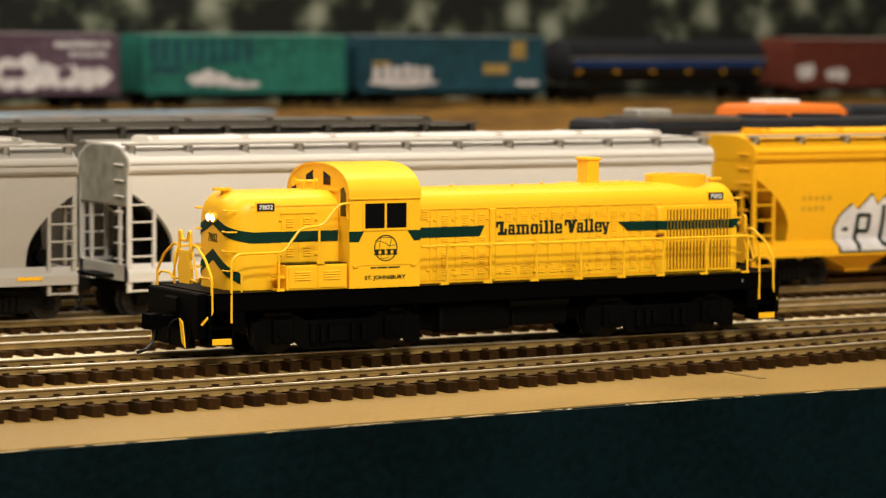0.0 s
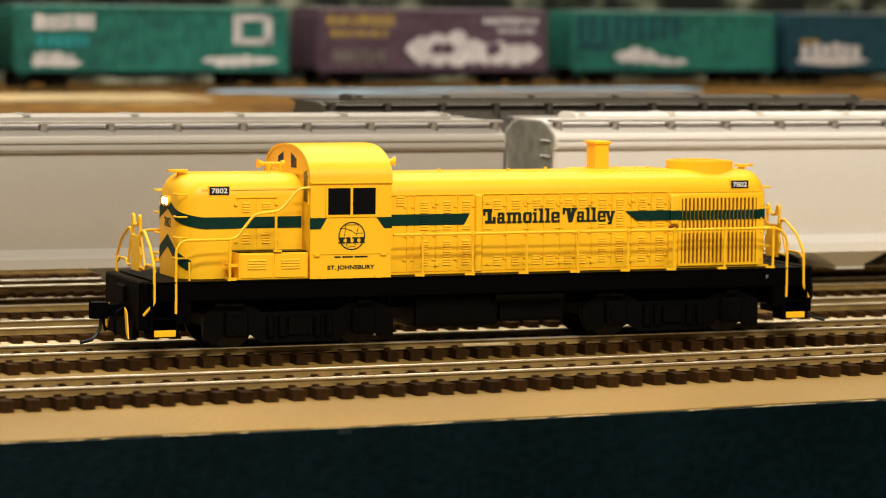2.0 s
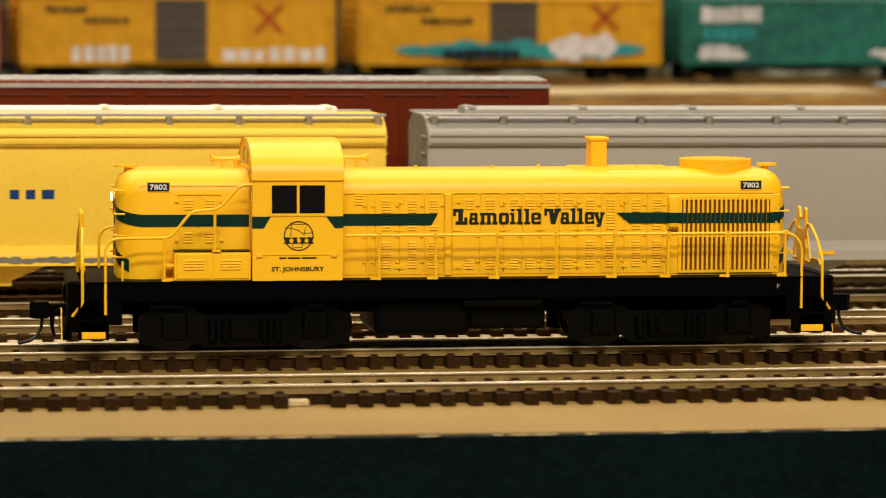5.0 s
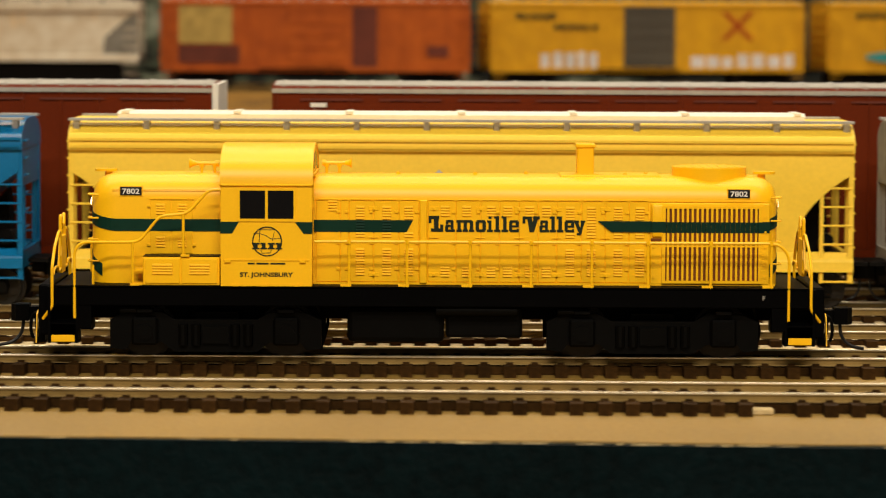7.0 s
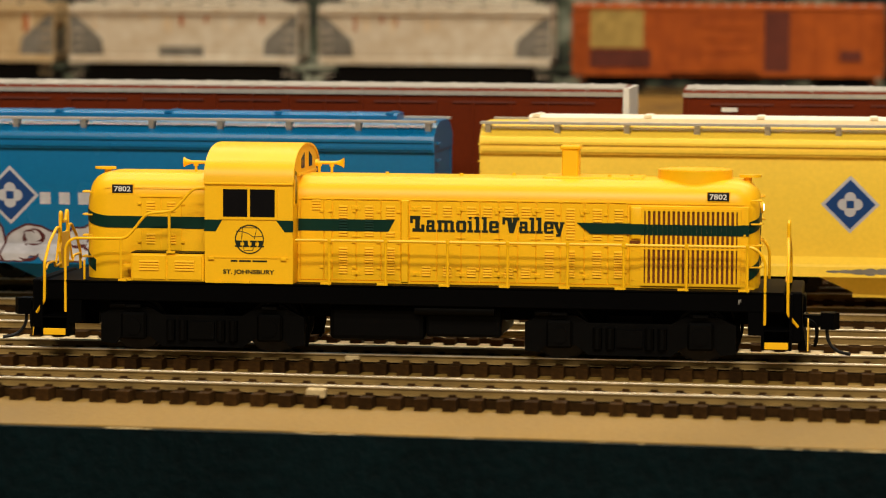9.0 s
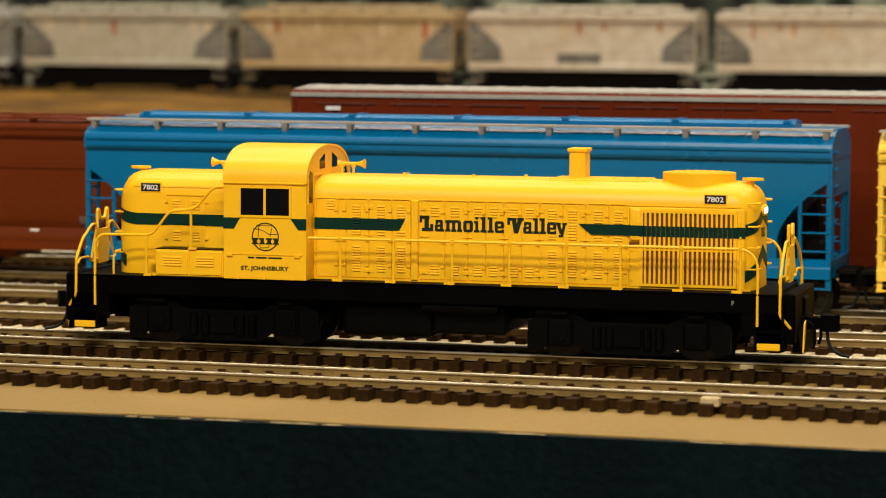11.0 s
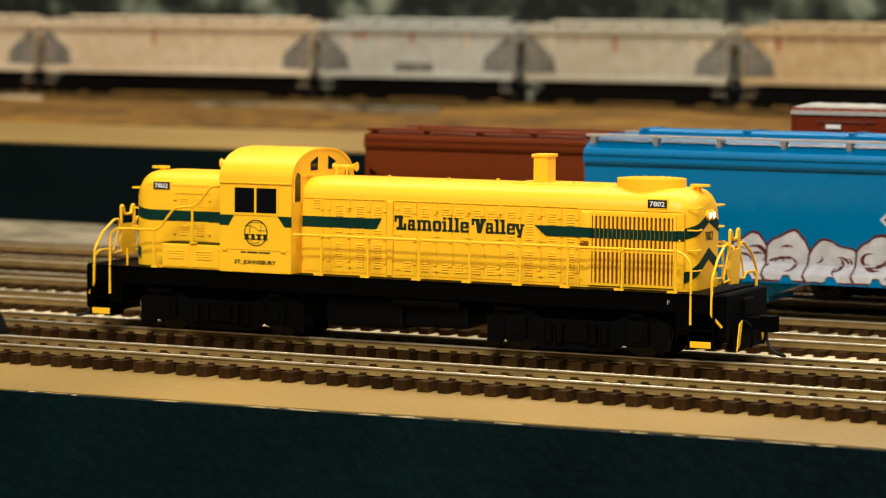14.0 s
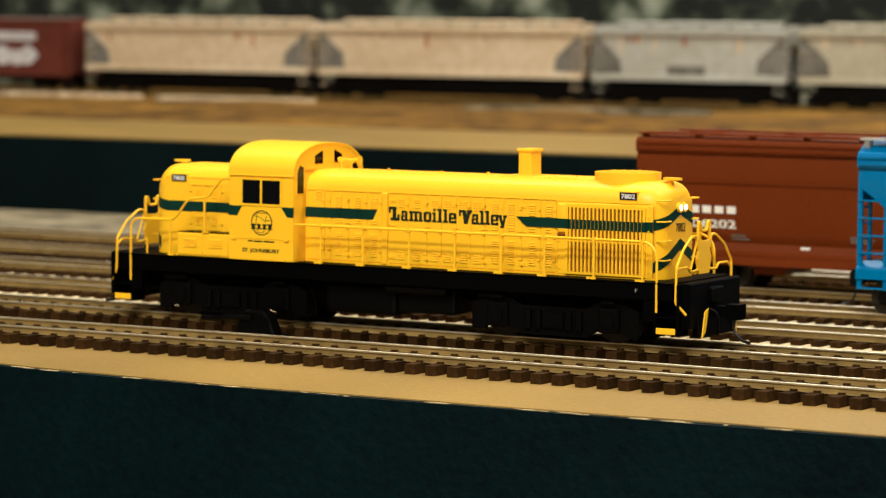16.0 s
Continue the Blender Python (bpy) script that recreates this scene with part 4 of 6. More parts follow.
def far_train():
    g, f = "far freight train", -18.1
    def car(a0, a1, label, paint, door=None, **kw):
        L, m = far_span(a0, a1)
        return boxcar(label, L, paint, m, g, door, **kw), L / 2
    c, h = car(36.3, 40.6, "weathered brown box car with pale spray marks", BOXBROWN)
    graffiti(c, BLUSH, -h + 4, -h + 26, 15, 33, f, 31, lumps=3)
    graffiti(c, BLUSH, -h + 40, -h + 66, 13, 29, f, 32, lumps=3)
    # black tank car
    L, m = far_span(32.05, 35.9)
    t = thing("tank_car", "dull black tank car with yellow safety marks", "tank car", g, at=m)
    h = L / 2
    bm = bmesh.new()
    cyl(bm, (-h + 6, 0, 31), (h - 6, 0, 31), 17, n=32)
    cyl(bm, (-h + 6, 0, 31), (-h + 2, 0, 31), 17, 9, n=32)
    cyl(bm, (h - 6, 0, 31), (h - 2, 0, 31), 17, 9, n=32)
    part("tank", bm, TANKBLACK, t, smooth=True)
    part("dome", cyl(bmesh.new(), (0, 0, 46), (0, 0, 52), 6), TANKBLACK, t)
    part("underframe", B((-h, h, -5, 5, 7, 12), (-h, -h + 5, -16, 16, 9, 13), (h - 5, h, -16, 16, 9, 13)), TRUCK, t)
    for i in range(6):
        x = -h + 14 + i * (L - 28) / 5
        part("safety_mark", B((x - 2.4, x + 2.4, -15.6, -14.9, 22, 25.5)), FAINTGOLD, t, "yellow mark")
    part("tank_band", B((-h + 8, h - 8, -17.3, -16.4, 27.5, 31.5)), NAVY, t, "dull blue band")
    part("safety_rail", tube(bmesh.new(), [(-h + 4, -17.4, 33), (h - 4, -17.4, 33)], 0.5), GALV, t)
    for e in (-1, 1):
        freight_truck(t, e * (h - 20))
        coupler(t, e * h, e)
    c, h = car(28.09, 31.61, "weathered teal box car with white spray lettering", BOXTEAL)
    chunks(c, BLUSH, -h + 12, -h + 68, 16, 29, f, 41, 6)
    graffiti(c, BLUSH, -h + 8, -h + 74, 12, 20, f - 0.1, 141, lumps=7)
    graffiti(c, BLUSH, h - 30, h - 6, 12, 18, f, 42, lumps=3)
    bars(c, GOLDFADE, [(h - 34, h - 20, 33, 46), (h - 62, h - 38, 22, 29), (-h + 12, -h + 28, 28, 31)], f)
    c, h = car(24.05, 27.84, "weathered green box car with faded white spray", BOXGREEN)
    graffiti(c, BLUSH, -h + 34, -h + 70, 12, 27, f, 43, lumps=3)
    graffiti(c, BLUSH, -h + 66, -h + 96, 12, 19, f - 0.1, 143, lumps=4)
    bars(c, BOXTEAL, [(-h + 3 + i * 10, -h + 8 + i * 10, 30, 46) for i in range(9)] + [(-h + 4, -h + 30, 24, 28)], f)
    c, h = car(19.2, 23.55, "weathered purple box car with gold and white lettering", BOXPURPLE)
    chunks(c, GOLDFADE, -h + 6, -h + 58, 38, 46, f, 1, 9)
    chunks(c, GOLDFADE, -h + 8, -h + 52, 31, 36, f, 2, 9)
    graffiti(c, BLUSH, -h + 66, -h + 130, 12, 37, f, 44, lumps=4)
    graffiti(c, BLUSH, -h + 118, h - 6, 12, 32, f - 0.1, 45, lumps=4)
    graffiti(c, BOXPURPLE, -h + 84, -h + 104, 20, 28, f - 0.2, 145, lumps=2)
    graffiti(c, BOXPURPLE, -h + 128, -h + 140, 18, 30, f - 0.2, 146, lumps=2)
    chunks(c, BLUSH, h - 52, h - 8, 40, 45, f, 3, 8)
    chunks(c, BLUSH, h - 40, h - 10, 34, 38, f, 4, 6)
    chunks(c, DIRTSHADEGREY, -h + 10, -h + 50, 14, 24, f, 5, 9)
    c, h = car(13.49, 18.63, "weathered green box car with white letters and a square logo", BOXGREEN)
    chunks(c, BLUSH, -h + 12, -h + 54, 34, 45, f, 6, 8)
    chunks(c, TURQ, -h + 14, -h + 50, 24, 32, f, 7, 6)
    chunks(c, BLUSH, -h + 12, -h + 40, 12, 22, f, 8, 6)
    bars(c, BLUSH, [(h - 38, h - 12, 26, 30), (h - 40, h - 34, 26, 45), (h - 18, h - 12, 26, 45), (h - 38, h - 12, 41, 45)], f)
    graffiti(c, BLUSH, h - 62, h - 8, 12, 20, f, 46, lumps=6)
    graffiti(c, BLUSH, -h + 10, -h + 44, 12, 18, f, 47, lumps=3)
    dark = DARKGREY
    c, h = car(7.36, 13.1, "yellow box car with turquoise and white graffiti and dark door", BOXYELLOW, dark)
    graffiti(c, TURQ, -h + 22, h - 12, 12, 25, f - 1.2, 48, lumps=9)
    graffiti(c, BLUSH, h - 74, h - 30, 11, 31, f - 1.4, 49, lumps=4)
    graffiti(c, NAVY, -h + 50, -h + 96, 13, 20, f - 1.8, 50, lumps=6)
    chunks(c, INK, -h + 16, -h + 46, 40, 44, f, 9, 7)
    chunks(c, INK, -h + 38, -h + 70, 33, 37, f, 10, 7)
    chunks(c, INK, -h + 52, -h + 100, 12, 19, f - 2.0, 11, 8)
    for q in (-1, 1):
        part("cross_mark", prism(bmesh.new(), [(h - 40 + q * 8, 45), (h - 35 + q * 8, 45), (h - 35 - q * 8, 30), (h - 40 - q * 8, 30)], "y", f - 0.06, f + 0.02 * q), BOXORANGE, c)
    c, h = car(0.98, 6.9, "yellow box car with white graffiti and dark grey door", BOXYELLOW, dark)
    chunks(c, INK, -h + 14, -h + 38, 39, 43, f, 12, 6)
    chunks(c, INK, -h + 36, -h + 62, 33, 37, f, 13, 6)
    chunks(c, BLUSH, -h + 28, -h + 64, 9.6, 21, f, 52, 5)
    chunks(c, BLUSH, h - 68, h - 4, 9.6, 20, f, 53, 7)
    for s in (-1, 1):
        part("cross_mark", prism(bmesh.new(), [(h - 42 + s * 8, 44), (h - 38 + s * 8, 44), (h - 38 - s * 8, 28), (h - 42 - s * 8, 28)], "y", f - 0.06, f + 0.02 * s), BOXORANGE, c)
    c, h = car(-5.28, 0.58, "weathered orange box car with a pale patched panel", BOXORANGE, BOXORANGE)
    part("faded_patch", B((-h + 10, -h + 40, f - 0.1, f, 25, 46)), GOLDFADE, c, "sun-faded paint patch")
    bars(c, BOXBROWN, [(-h + 10, -h + 44, 14, 24), (h - 66, h - 52, 12, 46), (h - 24, h - 12, 18, 24)], f)
    # white covered hoppers
    for i, (a0, a1, paint, lab) in enumerate((
            (-10.1, -5.7, RUSTWHITE, "off-white covered hopper car with rust streaks"),
            (-14.8, -10.5, RUSTWHITE, "off-white covered hopper car, rust along the roof edge"),
            (-19.1, -15.1, TANCREAM, "cream covered hopper car with shaded open ends"),
            (-23.2, -19.4, RIBWHITE, "ribbed white covered hopper car with shaded open ends"),
            (-27.1, -23.45, GREYWHITE, "grey-white covered hopper car with stencilled panel"),
            (-32.3, -27.3, RUSTCREAM, "long cream covered hopper car"),
            (-36.7, -32.5, RUSTCREAM, "cream covered hopper car beside the brown box car"))):
        L, m = far_span(a0, a1)
        c = covered_hopper(lab, -L / 2, L / 2, 0, paint, roof=paint, walk_mat=DIRTSHADEGREY, at=m, group="far white hoppers", far=True, slope=DIRTSHADEGREY, bays=2 if L < 150 else 3, height=50.5, sill=14.5)
        rng = random.Random(60 + i)
        for k in range(9):
            x = rng.uniform(-L / 2 + 8, L / 2 - 8)
            z = rng.uniform(30, 40)
            part("rust_streak", B((x - rng.uniform(0.4, 1.6), x + rng.uniform(0.4, 1.6), -17.87 - 0.01 * k, -17.8, z, 42)), BOXORANGE if k % 3 == 0 else RUSTCREAM, c)
        # dark block added to fill in the shade under the car
        part("underframe", B((-L / 2 + 10, L / 2 - 10, -14, 14, 2.5, 16.5)), TRUCK, c)
        if i in (4, 1):
            bars(c, DIRTSHADEGREY, [(-14, 12, 18, 24)], -17.85)
        if i == 3:
            for q in range(int((L - 48) / 8) + 1):
                part("side_post", B((-L / 2 + 24 + q * 8, -L / 2 + 25.4 + q * 8, -18.3, -17.8, 17, 42)), paint, c)
        # flat grey shapes painted in as the shade of the open ends
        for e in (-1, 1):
            part("grey_end_panel", prism(bmesh.new(), [(e * (L / 2 - 0.5), 42), (e * (L / 2 - 4), 41), (e * (L / 2 - 19), 28), (e * (L / 2 - 20), 19), (e * (L / 2 - 0.5), 19)], "y", -18.0, -17.7), DIRTSHADEGREY, c)
    c, h = car(-41.4, -37.0, "brown box car with white spray lettering", BOXBROWN)
    graffiti(c, BLUSH, h - 78, h - 28, 16, 32, f, 71, lumps=4)
    bars(c, BLUSH, [(h - 74, h - 30, 34, 40)], f)


def far_ground_details():
    # track under the far train, pale foam strips and plaster patches beside it
    t = thing("railway_track", "far raised track under the weathered freight train", "track", "yard tracks", "structure")
    for a0, a1 in ((-45, 0), (0, 41)):
        L, m = far_span(a0, a1)
        for q in (-8.65, 8.65):
            ob = part("rail", B((-L / 2, L / 2, q - 0.8, q + 0.8, -2.5, 0)), RAILSIDE, t)
            ob.matrix_basis = m
        bm = bmesh.new()
        for i in range(int(L / 7)):
            box(bm, -L / 2 + i * 7, -L / 2 + i * 7 + 3, -15, 15, -4.0, -2.5)
        ob = tagged(part("tie_row", bm, TIE, t), kind="stuff")
        ob.matrix_basis = m
        # roadbed colour holds the dark shaded band under the train
        ob = part("roadbed", prism(bmesh.new(), [(-44, -9.0), (-24, -3.4), (24, -3.4), (44, -9.0)], "x", -L / 2, L / 2), BALLAST, t, "ballast shoulder darkened as shade under the train")
        ob.matrix_basis = m
    for a0, a1, back, mat, label, w, z in (
            (17.4, 26.5, -95, PALEBLUE, "pale blue foam strip lying beside the far track", 30, 31.0),
            (39.0, 41.0, -95, PALEBLUE, "pale blue foam strip lying beside the far track", 30, 31.0),
            (-38.4, -36.0, -66, RUSTCREAM, "pale plaster strip beside the far track", 14, 31.0),
            (-35.4, -32.6, -72, RUSTCREAM, "pale plaster strip beside the far track", 14, 31.0),
            (10.6, 17.2, -210, GREYGROUND, "pale grey road strip beside the far track", 90, 31.0),
            (-29.5, -25.0, -110, BACKSAND, "mottled sanded strip beside the far track", 18, 30.8)):
        x0, y0, _ = far_at(a0, back)
        x1, y1, _ = far_at(a1, back)
        rng, bm = random.Random(int(a0 * 7)), bmesh.new()
        n = 16
        lo = [(x0 + (x1 - x0) * i / n, y0 + (y1 - y0) * i / n + rng.uniform(-4, 4)) for i in range(n + 1)]
        hi = [(p[0], p[1] + w + rng.uniform(-5, 5)) for p in lo]
        prism(bm, lo + hi[::-1], "z", 26, z + 1.2)
        tagged(part("ground_strip", bm, mat, None, label), category="ground strip")


hopper_train()
red_row()
far_train()
far_ground_details()


# ---------------------------------------------------------------- the yellow engine; its front is at -x
def hood_ring(x, w, top, r, z0=17.0, n=7):
    """Cross-section: upright sides, rounded shoulders, nearly flat roof."""
    pts = [(x, -w, z0)]
    for i in range(n + 1):
        a = math.pi / 2 * i / n
        pts.append((x, -w + r * (1 - math.cos(a)), top - r * 0.82 + r * 0.82 * math.sin(a)))
    return pts + [(px, -py, pz) for px, py, pz in pts[::-1]]


def hood(x0, x1, w, top, r, round0, round1):
    rings = []
    def end(x, s, d):
        steps = 6
        return [hood_ring(x + s * d * (1 - math.sin(math.pi / 2 * i / steps)), w - d * 0.85 * (1 - math.cos(math.pi / 2 * i / steps)), top - d * 0.7 * (1 - math.cos(math.pi / 2 * i / steps)), r) for i in range(steps + 1)]
    if round0:
        rings += end(x0, 1, round0)[::-1]
    else:
        rings.append(hood_ring(x0, w, top, r))
    rings.append(hood_ring((x0 + x1) / 2, w, top, r))
    if round1:
        rings += end(x1, -1, round1)
    else:
        rings.append(hood_ring(x1, w, top, r))
    rings.sort(key=lambda q: q[0][0])
    return loft(bmesh.new(), rings)


# heavy slab letters as upright bars (left, right, foot, top) and slanted strokes (foot left, right, top left, right, foot, top);
# across in parts of the letter's width, up in parts of its height
def slab_letter(ch):
    if ch == "L":
        return [(0, 0.72, 0.79, 1), (0, 0.19, 0.55, 0.95), (0.36, 0.68, 0, 0.9), (0.17, 1, 0, 0.21), (0.78, 1, 0, 0.46)], []
    if ch == "V":
        return [(0, 0.52, 0.8, 1), (0, 0.16, 0.55, 0.95), (0.6, 1, 0.82, 1)], [(0.40, 0.66, 0.26, 0.54, 0, 0.92), (0.40, 0.66, 0.66, 0.92, 0, 0.92)]
    if ch == "a":
        return [(0.1, 0.8, 0.78, 1), (0.08, 0.34, 0.62, 0.92), (0.56, 0.86, 0, 0.92), (0.5, 1, 0, 0.2), (0, 0.31, 0.08, 0.52), (0.08, 0.6, 0.4, 0.59), (0.08, 0.56, 0, 0.2)], []
    if ch == "m":
        return [(0, 0.86, 0.78, 1), (0.06, 0.25, 0, 0.85), (0.405, 0.595, 0, 0.9), (0.75, 0.94, 0, 0.9), (0, 0.31, 0, 0.2), (0.36, 0.65, 0, 0.2), (0.70, 1, 0, 0.2)], []
    if ch == "o":
        return [(0, 0.34, 0.12, 0.88), (0.66, 1, 0.12, 0.88), (0.1, 0.9, 0.78, 1), (0.1, 0.9, 0, 0.22)], []
    if ch == "i":
        return [(0.24, 0.76, 0, 0.72), (0, 1, 0, 0.15), (0, 0.76, 0.58, 0.73), (0.24, 0.76, 0.83, 1)], []
    if ch == "l":
        return [(0.24, 0.78, 0, 1), (0, 1, 0, 0.15), (0, 0.76, 0.85, 1)], []
    if ch == "e":
        return [(0, 0.33, 0.1, 0.9), (0.1, 0.9, 0.79, 1), (0.66, 1, 0.42, 0.9), (0.2, 1, 0.40, 0.57), (0.1, 0.95, 0, 0.21), (0.76, 1, 0, 0.29)], []
    return [(0, 0.46, 0.82, 1), (0.6, 1, 0.82, 1), (0.28, 0.62, -0.24, -0.03)], [(0.38, 0.68, 0.06, 0.38, 0.05, 0.9), (0.40, 0.66, 0.68, 0.93, -0.2, 0.9)]


def slab_word(parent, word, x, z, y, s, thick=0.09):
    """Slab letters (character, left, right, height) on the engine's side s, reading forwards on either side."""
    for ch, a, b, high in word:
        bars_, slants = slab_letter(ch)
        bm, w, k = bmesh.new(), b - a, 0
        for u0, u1, v0, v1 in bars_:
            slants = slants + [(u0, u1, u0, u1, v0, v1)]
        for f0, f1, t0, t1, v0, v1 in slants:
            k += 1
            px = [x - s * (a + u * w) for u in (f0, f1, t1, t0)]
            prism(bm, [(px[0], z + v0 * high), (px[1], z + v0 * high), (px[2], z + v1 * high), (px[3], z + v1 * high)], "y", *sorted((s * (y - 0.1), s * (y + thick + 0.005 * k))))
        part("letter", bm, INK, parent, "heavy dark green slab letter")


def engine():
    loco = thing("locomotive", "yellow model road-switcher engine with green stripe and black frame", "locomotive", at=pose(LOCO_X[0][1] * MM, 0, 0))
    W = 11.5
    # frame, walkway and steps
    part("frame", soft(B((-86.5, 86.5, -17.4, 17.4, 12.3, 16.6)), 0.25, 1), BLACK, loco)
    part("walkway", B((-86.3, 86.3, -17.6, 17.6, 16.6, 17.0)), BLACK, loco)
    part("centre_sill", B((-84, 84, -7, 7, 8.5, 12.3)), BLACK, loco)
    for e in (-1, 1):
        part("pilot", soft(B((min(e * 87.5, e * 90.5), max(e * 87.5, e * 90.5), -15.5, 15.5, 5.2, 17.0)), 0.4, 1), BLACK, loco)
        part("plow", prism(bmesh.new(), [(e * 89.5, 3.2), (e * 91.5, 3.0), (e * 90.6, 8.5), (e * 89.5, 8.5)], "y", -11.5, 11.5), BLACK, loco)
        for s in (-1, 1):
            y0, y1 = sorted((s * 11.5, s * 17.2))
            x0, x1 = sorted((e * 81.2, e * 88.2))
            st = part("step_well", B((x0, x0 + 0.6, y0, y1, 3.6, 16.6), (x1 - 0.6, x1, y0, y1, 3.6, 16.6), (x0 + 0.6, x1 - 0.6, *sorted((s * 11.5, s * 12.2)), 3.6, 16.6)), BLACK, loco)
            for z in (4.0, 8.3, 12.4):
                part("step_tread", B((x0 + 0.6, x1 - 0.6, *sorted((s * 12.2, s * 16.9)), z - 0.35, z)), BLACK, st)
            xa, xb = sorted((e * 82.0, e * 87.4))
            part("step_edge", soft(B((xa, xb, *sorted((s * 17.15, s * 17.55)), 3.9, 5.5)), 0.12, 1), YELLOW, st, "yellow painted step edge")
            part("end_step_panel", B((*sorted((e * 78.2, e * 81.2)), *sorted((s * 13.5, s * 17.2)), 7.0, 12.3)), BLACK, loco)
    # hoods
    part("short_hood", hood(-79.0, -48.0, W, 42.1, 6.5, 6.0, 0), YELLOW, loco, smooth=True)
    part("long_hood", hood(-28.0, 80.2, W, 41.9, 6.5, 0, 6.0), YELLOW, loco, smooth=True)
    part("short_hood_gutter", B(*[(-74, -48.6, *sorted((s * W, s * (W + 0.18))), 38.6, 38.75) for s in (-1, 1)]), YELLOW, loco)
    def slats(rows, mat, wide=2.0):
        bm = bmesh.new()
        for i in range(rows):
            prism(bm, [(0, i * 0.64 + 0.04), (-0.3, i * 0.64 + 0.06), (-0.3, i * 0.64 + 0.14), (0, i * 0.64 + 0.54)], "x", -wide / 2, wide / 2)
        return mesh_of(bm, "louvre", mat)
    lou4, lou5, lou10, mid_g, end_y = slats(4, YELLOW), slats(5, YELLOW), slats(10, YELLOW), slats(4, GREEN), slats(2, YELLOW)
    def louvres(me, x, z, s, y=W, host=None):
        ob = place("louvre", me, host or loco, x, s * y, z)
        ob.rotation_euler[2] = 0 if s < 0 else math.pi
    latch = mesh_of(soft(B((-1.15, 1.15, -0.16, 0.0, -0.5, 0.5), (-0.3, 0.3, -0.42, -0.16, -0.35, 0.35)), 0.07, 1), "door_latch", YELLOW)
    hinge = mesh_of(soft(B((-1.1, 1.1, -0.26, 0.0, -0.14, 0.14)), 0.06, 1), "hinge", YELLOW)
    lug = mesh_of(soft(B((-0.45, 0.45, -0.34, 0.0, -0.3, 0.3)), 0.08, 1), "hinge", YELLOW)
    for s in (-1, 1):
        # engine-room doors in pairs, latched where they meet
        for a, b in ((-26.9, -21.2), (-21.2, -19.2), (-19.2, -13.5), (-13.5, -7.7), (-7.7, -3.0), (-1.0, 5.5), (5.5, 11.2), (11.2, 15.6), (15.6, 20.1), (20.1, 24.5), (24.5, 28.8), (28.8, 34.5), (34.5, 40.0), (40.0, 45.5), (45.5, 50.1)):
            d = part("hood_door", soft(B((a + 0.1, b - 0.1, *sorted((s * (W - 0.2), s * (W + 0.26))), 17.6, 36.3)), 0.1, 1), YELLOW, loco)
            for z in (20.6, 26.6, 33.8):
                h = place("hinge", lug, d, b - 0.5, s * (W + 0.26), z)
                h.rotation_euler[2] = 0 if s < 0 else math.pi
            part("door_lip", soft(B((a + 0.5, b - 0.5, *sorted((s * (W + 0.2), s * (W + 0.44))), 36.55, 36.8)), 0.05, 1), YELLOW, d)
        for x in (-13.5, 0.4, 11.2, 20.1, 28.8, 40.0):
            for me, z in ((latch, 34.6), (hinge, 27.9), (latch, 19.3)):
                ob = place("door_latch" if me is latch else "hinge", me, loco, x, s * (W + 0.26), z)
                ob.rotation_euler[2] = 0 if s < 0 else math.pi
        part("door_post", soft(B((-2.9, -1.1, *sorted((s * (W - 0.2), s * (W + 0.75))), 17.2, 36.6)), 0.25, 1), YELLOW, loco)
        part("roof_gutter", B((-27.2, 78.0, *sorted((s * (W - 0.2), s * (W + 0.22))), 36.4, 36.6)), YELLOW, loco)
        part("hood_base", B((-27.2, 79.4, *sorted((s * (W - 0.2), s * (W + 0.4))), 17.0, 17.5)), YELLOW, loco)
        for x, mid in ((-16.6, mid_g), (-10.45, mid_g), (-5.4, None), (31.9, None), (36.8, lou4), (43.0, mid_g), (48.0, mid_g)):
            louvres(lou5, x, 32.1, s, W + 0.26)
            if mid:
                louvres(mid, x, 29.4, s, W + 0.26)
            louvres(end_y, x, 27.95, s, W + 0.26)
            louvres(lou10, x, 19.1, s, W + 0.26)
        for x in (3.05, 8.0, 13.7, 17.5, 22.5, 26.4):
            louvres(lou4, x, 32.85, s, W + 0.26)
            louvres(lou4, x, 18.8, s, W + 0.26)
        louvres(lou4, -23.0, 34.0, s, W + 0.26)
        for x in (-62.7, -57.7):
            part("short_hood_door", soft(B((x - 2.4, x + 2.4, *sorted((s * (W - 0.2), s * (W + 0.14))), 23.9, 36.3)), 0.08, 1), YELLOW, loco)
            louvres(lou4, x, 33.0, s, W + 0.14)
            louvres(lou4, x, 25.4, s, W + 0.14)
        part("door_lip", B((-65.3, -55.0, *sorted((s * (W - 0.1), s * (W + 0.36))), 36.45, 36.7)), YELLOW, loco)
        for x in (-65.4, -55.0):
            for z in (34.9, 25.9):
                ob = place("door_latch", lug, loco, x, s * (W + 0.1), z)
                ob.rotation_euler[2] = 0 if s < 0 else math.pi
        # radiator box and grille
        rad = part("radiator_box", soft(B((50.4, 78.0, *sorted((s * (W - 0.3), s * (W + 0.5))), 17.2, 36.2)), 0.25, 1), YELLOW, loco)
        part("grille_screen", B((53.9, 75.4, *sorted((s * (W + 0.45), s * (W + 0.56))), 18.2, 34.9)), GRILLE, rad, "brown mesh behind the bars")
        part("grille_frame", B((53.1, 53.9, *sorted((s * (W + 0.4), s * (W + 1.0))), 17.6, 35.5), (75.4, 76.2, *sorted((s * (W + 0.4), s * (W + 1.0))), 17.6, 35.5), (53.9, 75.4, *sorted((s * (W + 0.4), s * (W + 1.0))), 17.6, 18.2), (53.9, 75.4, *sorted((s * (W + 0.4), s * (W + 1.0))), 34.9, 35.5)), YELLOW, rad)
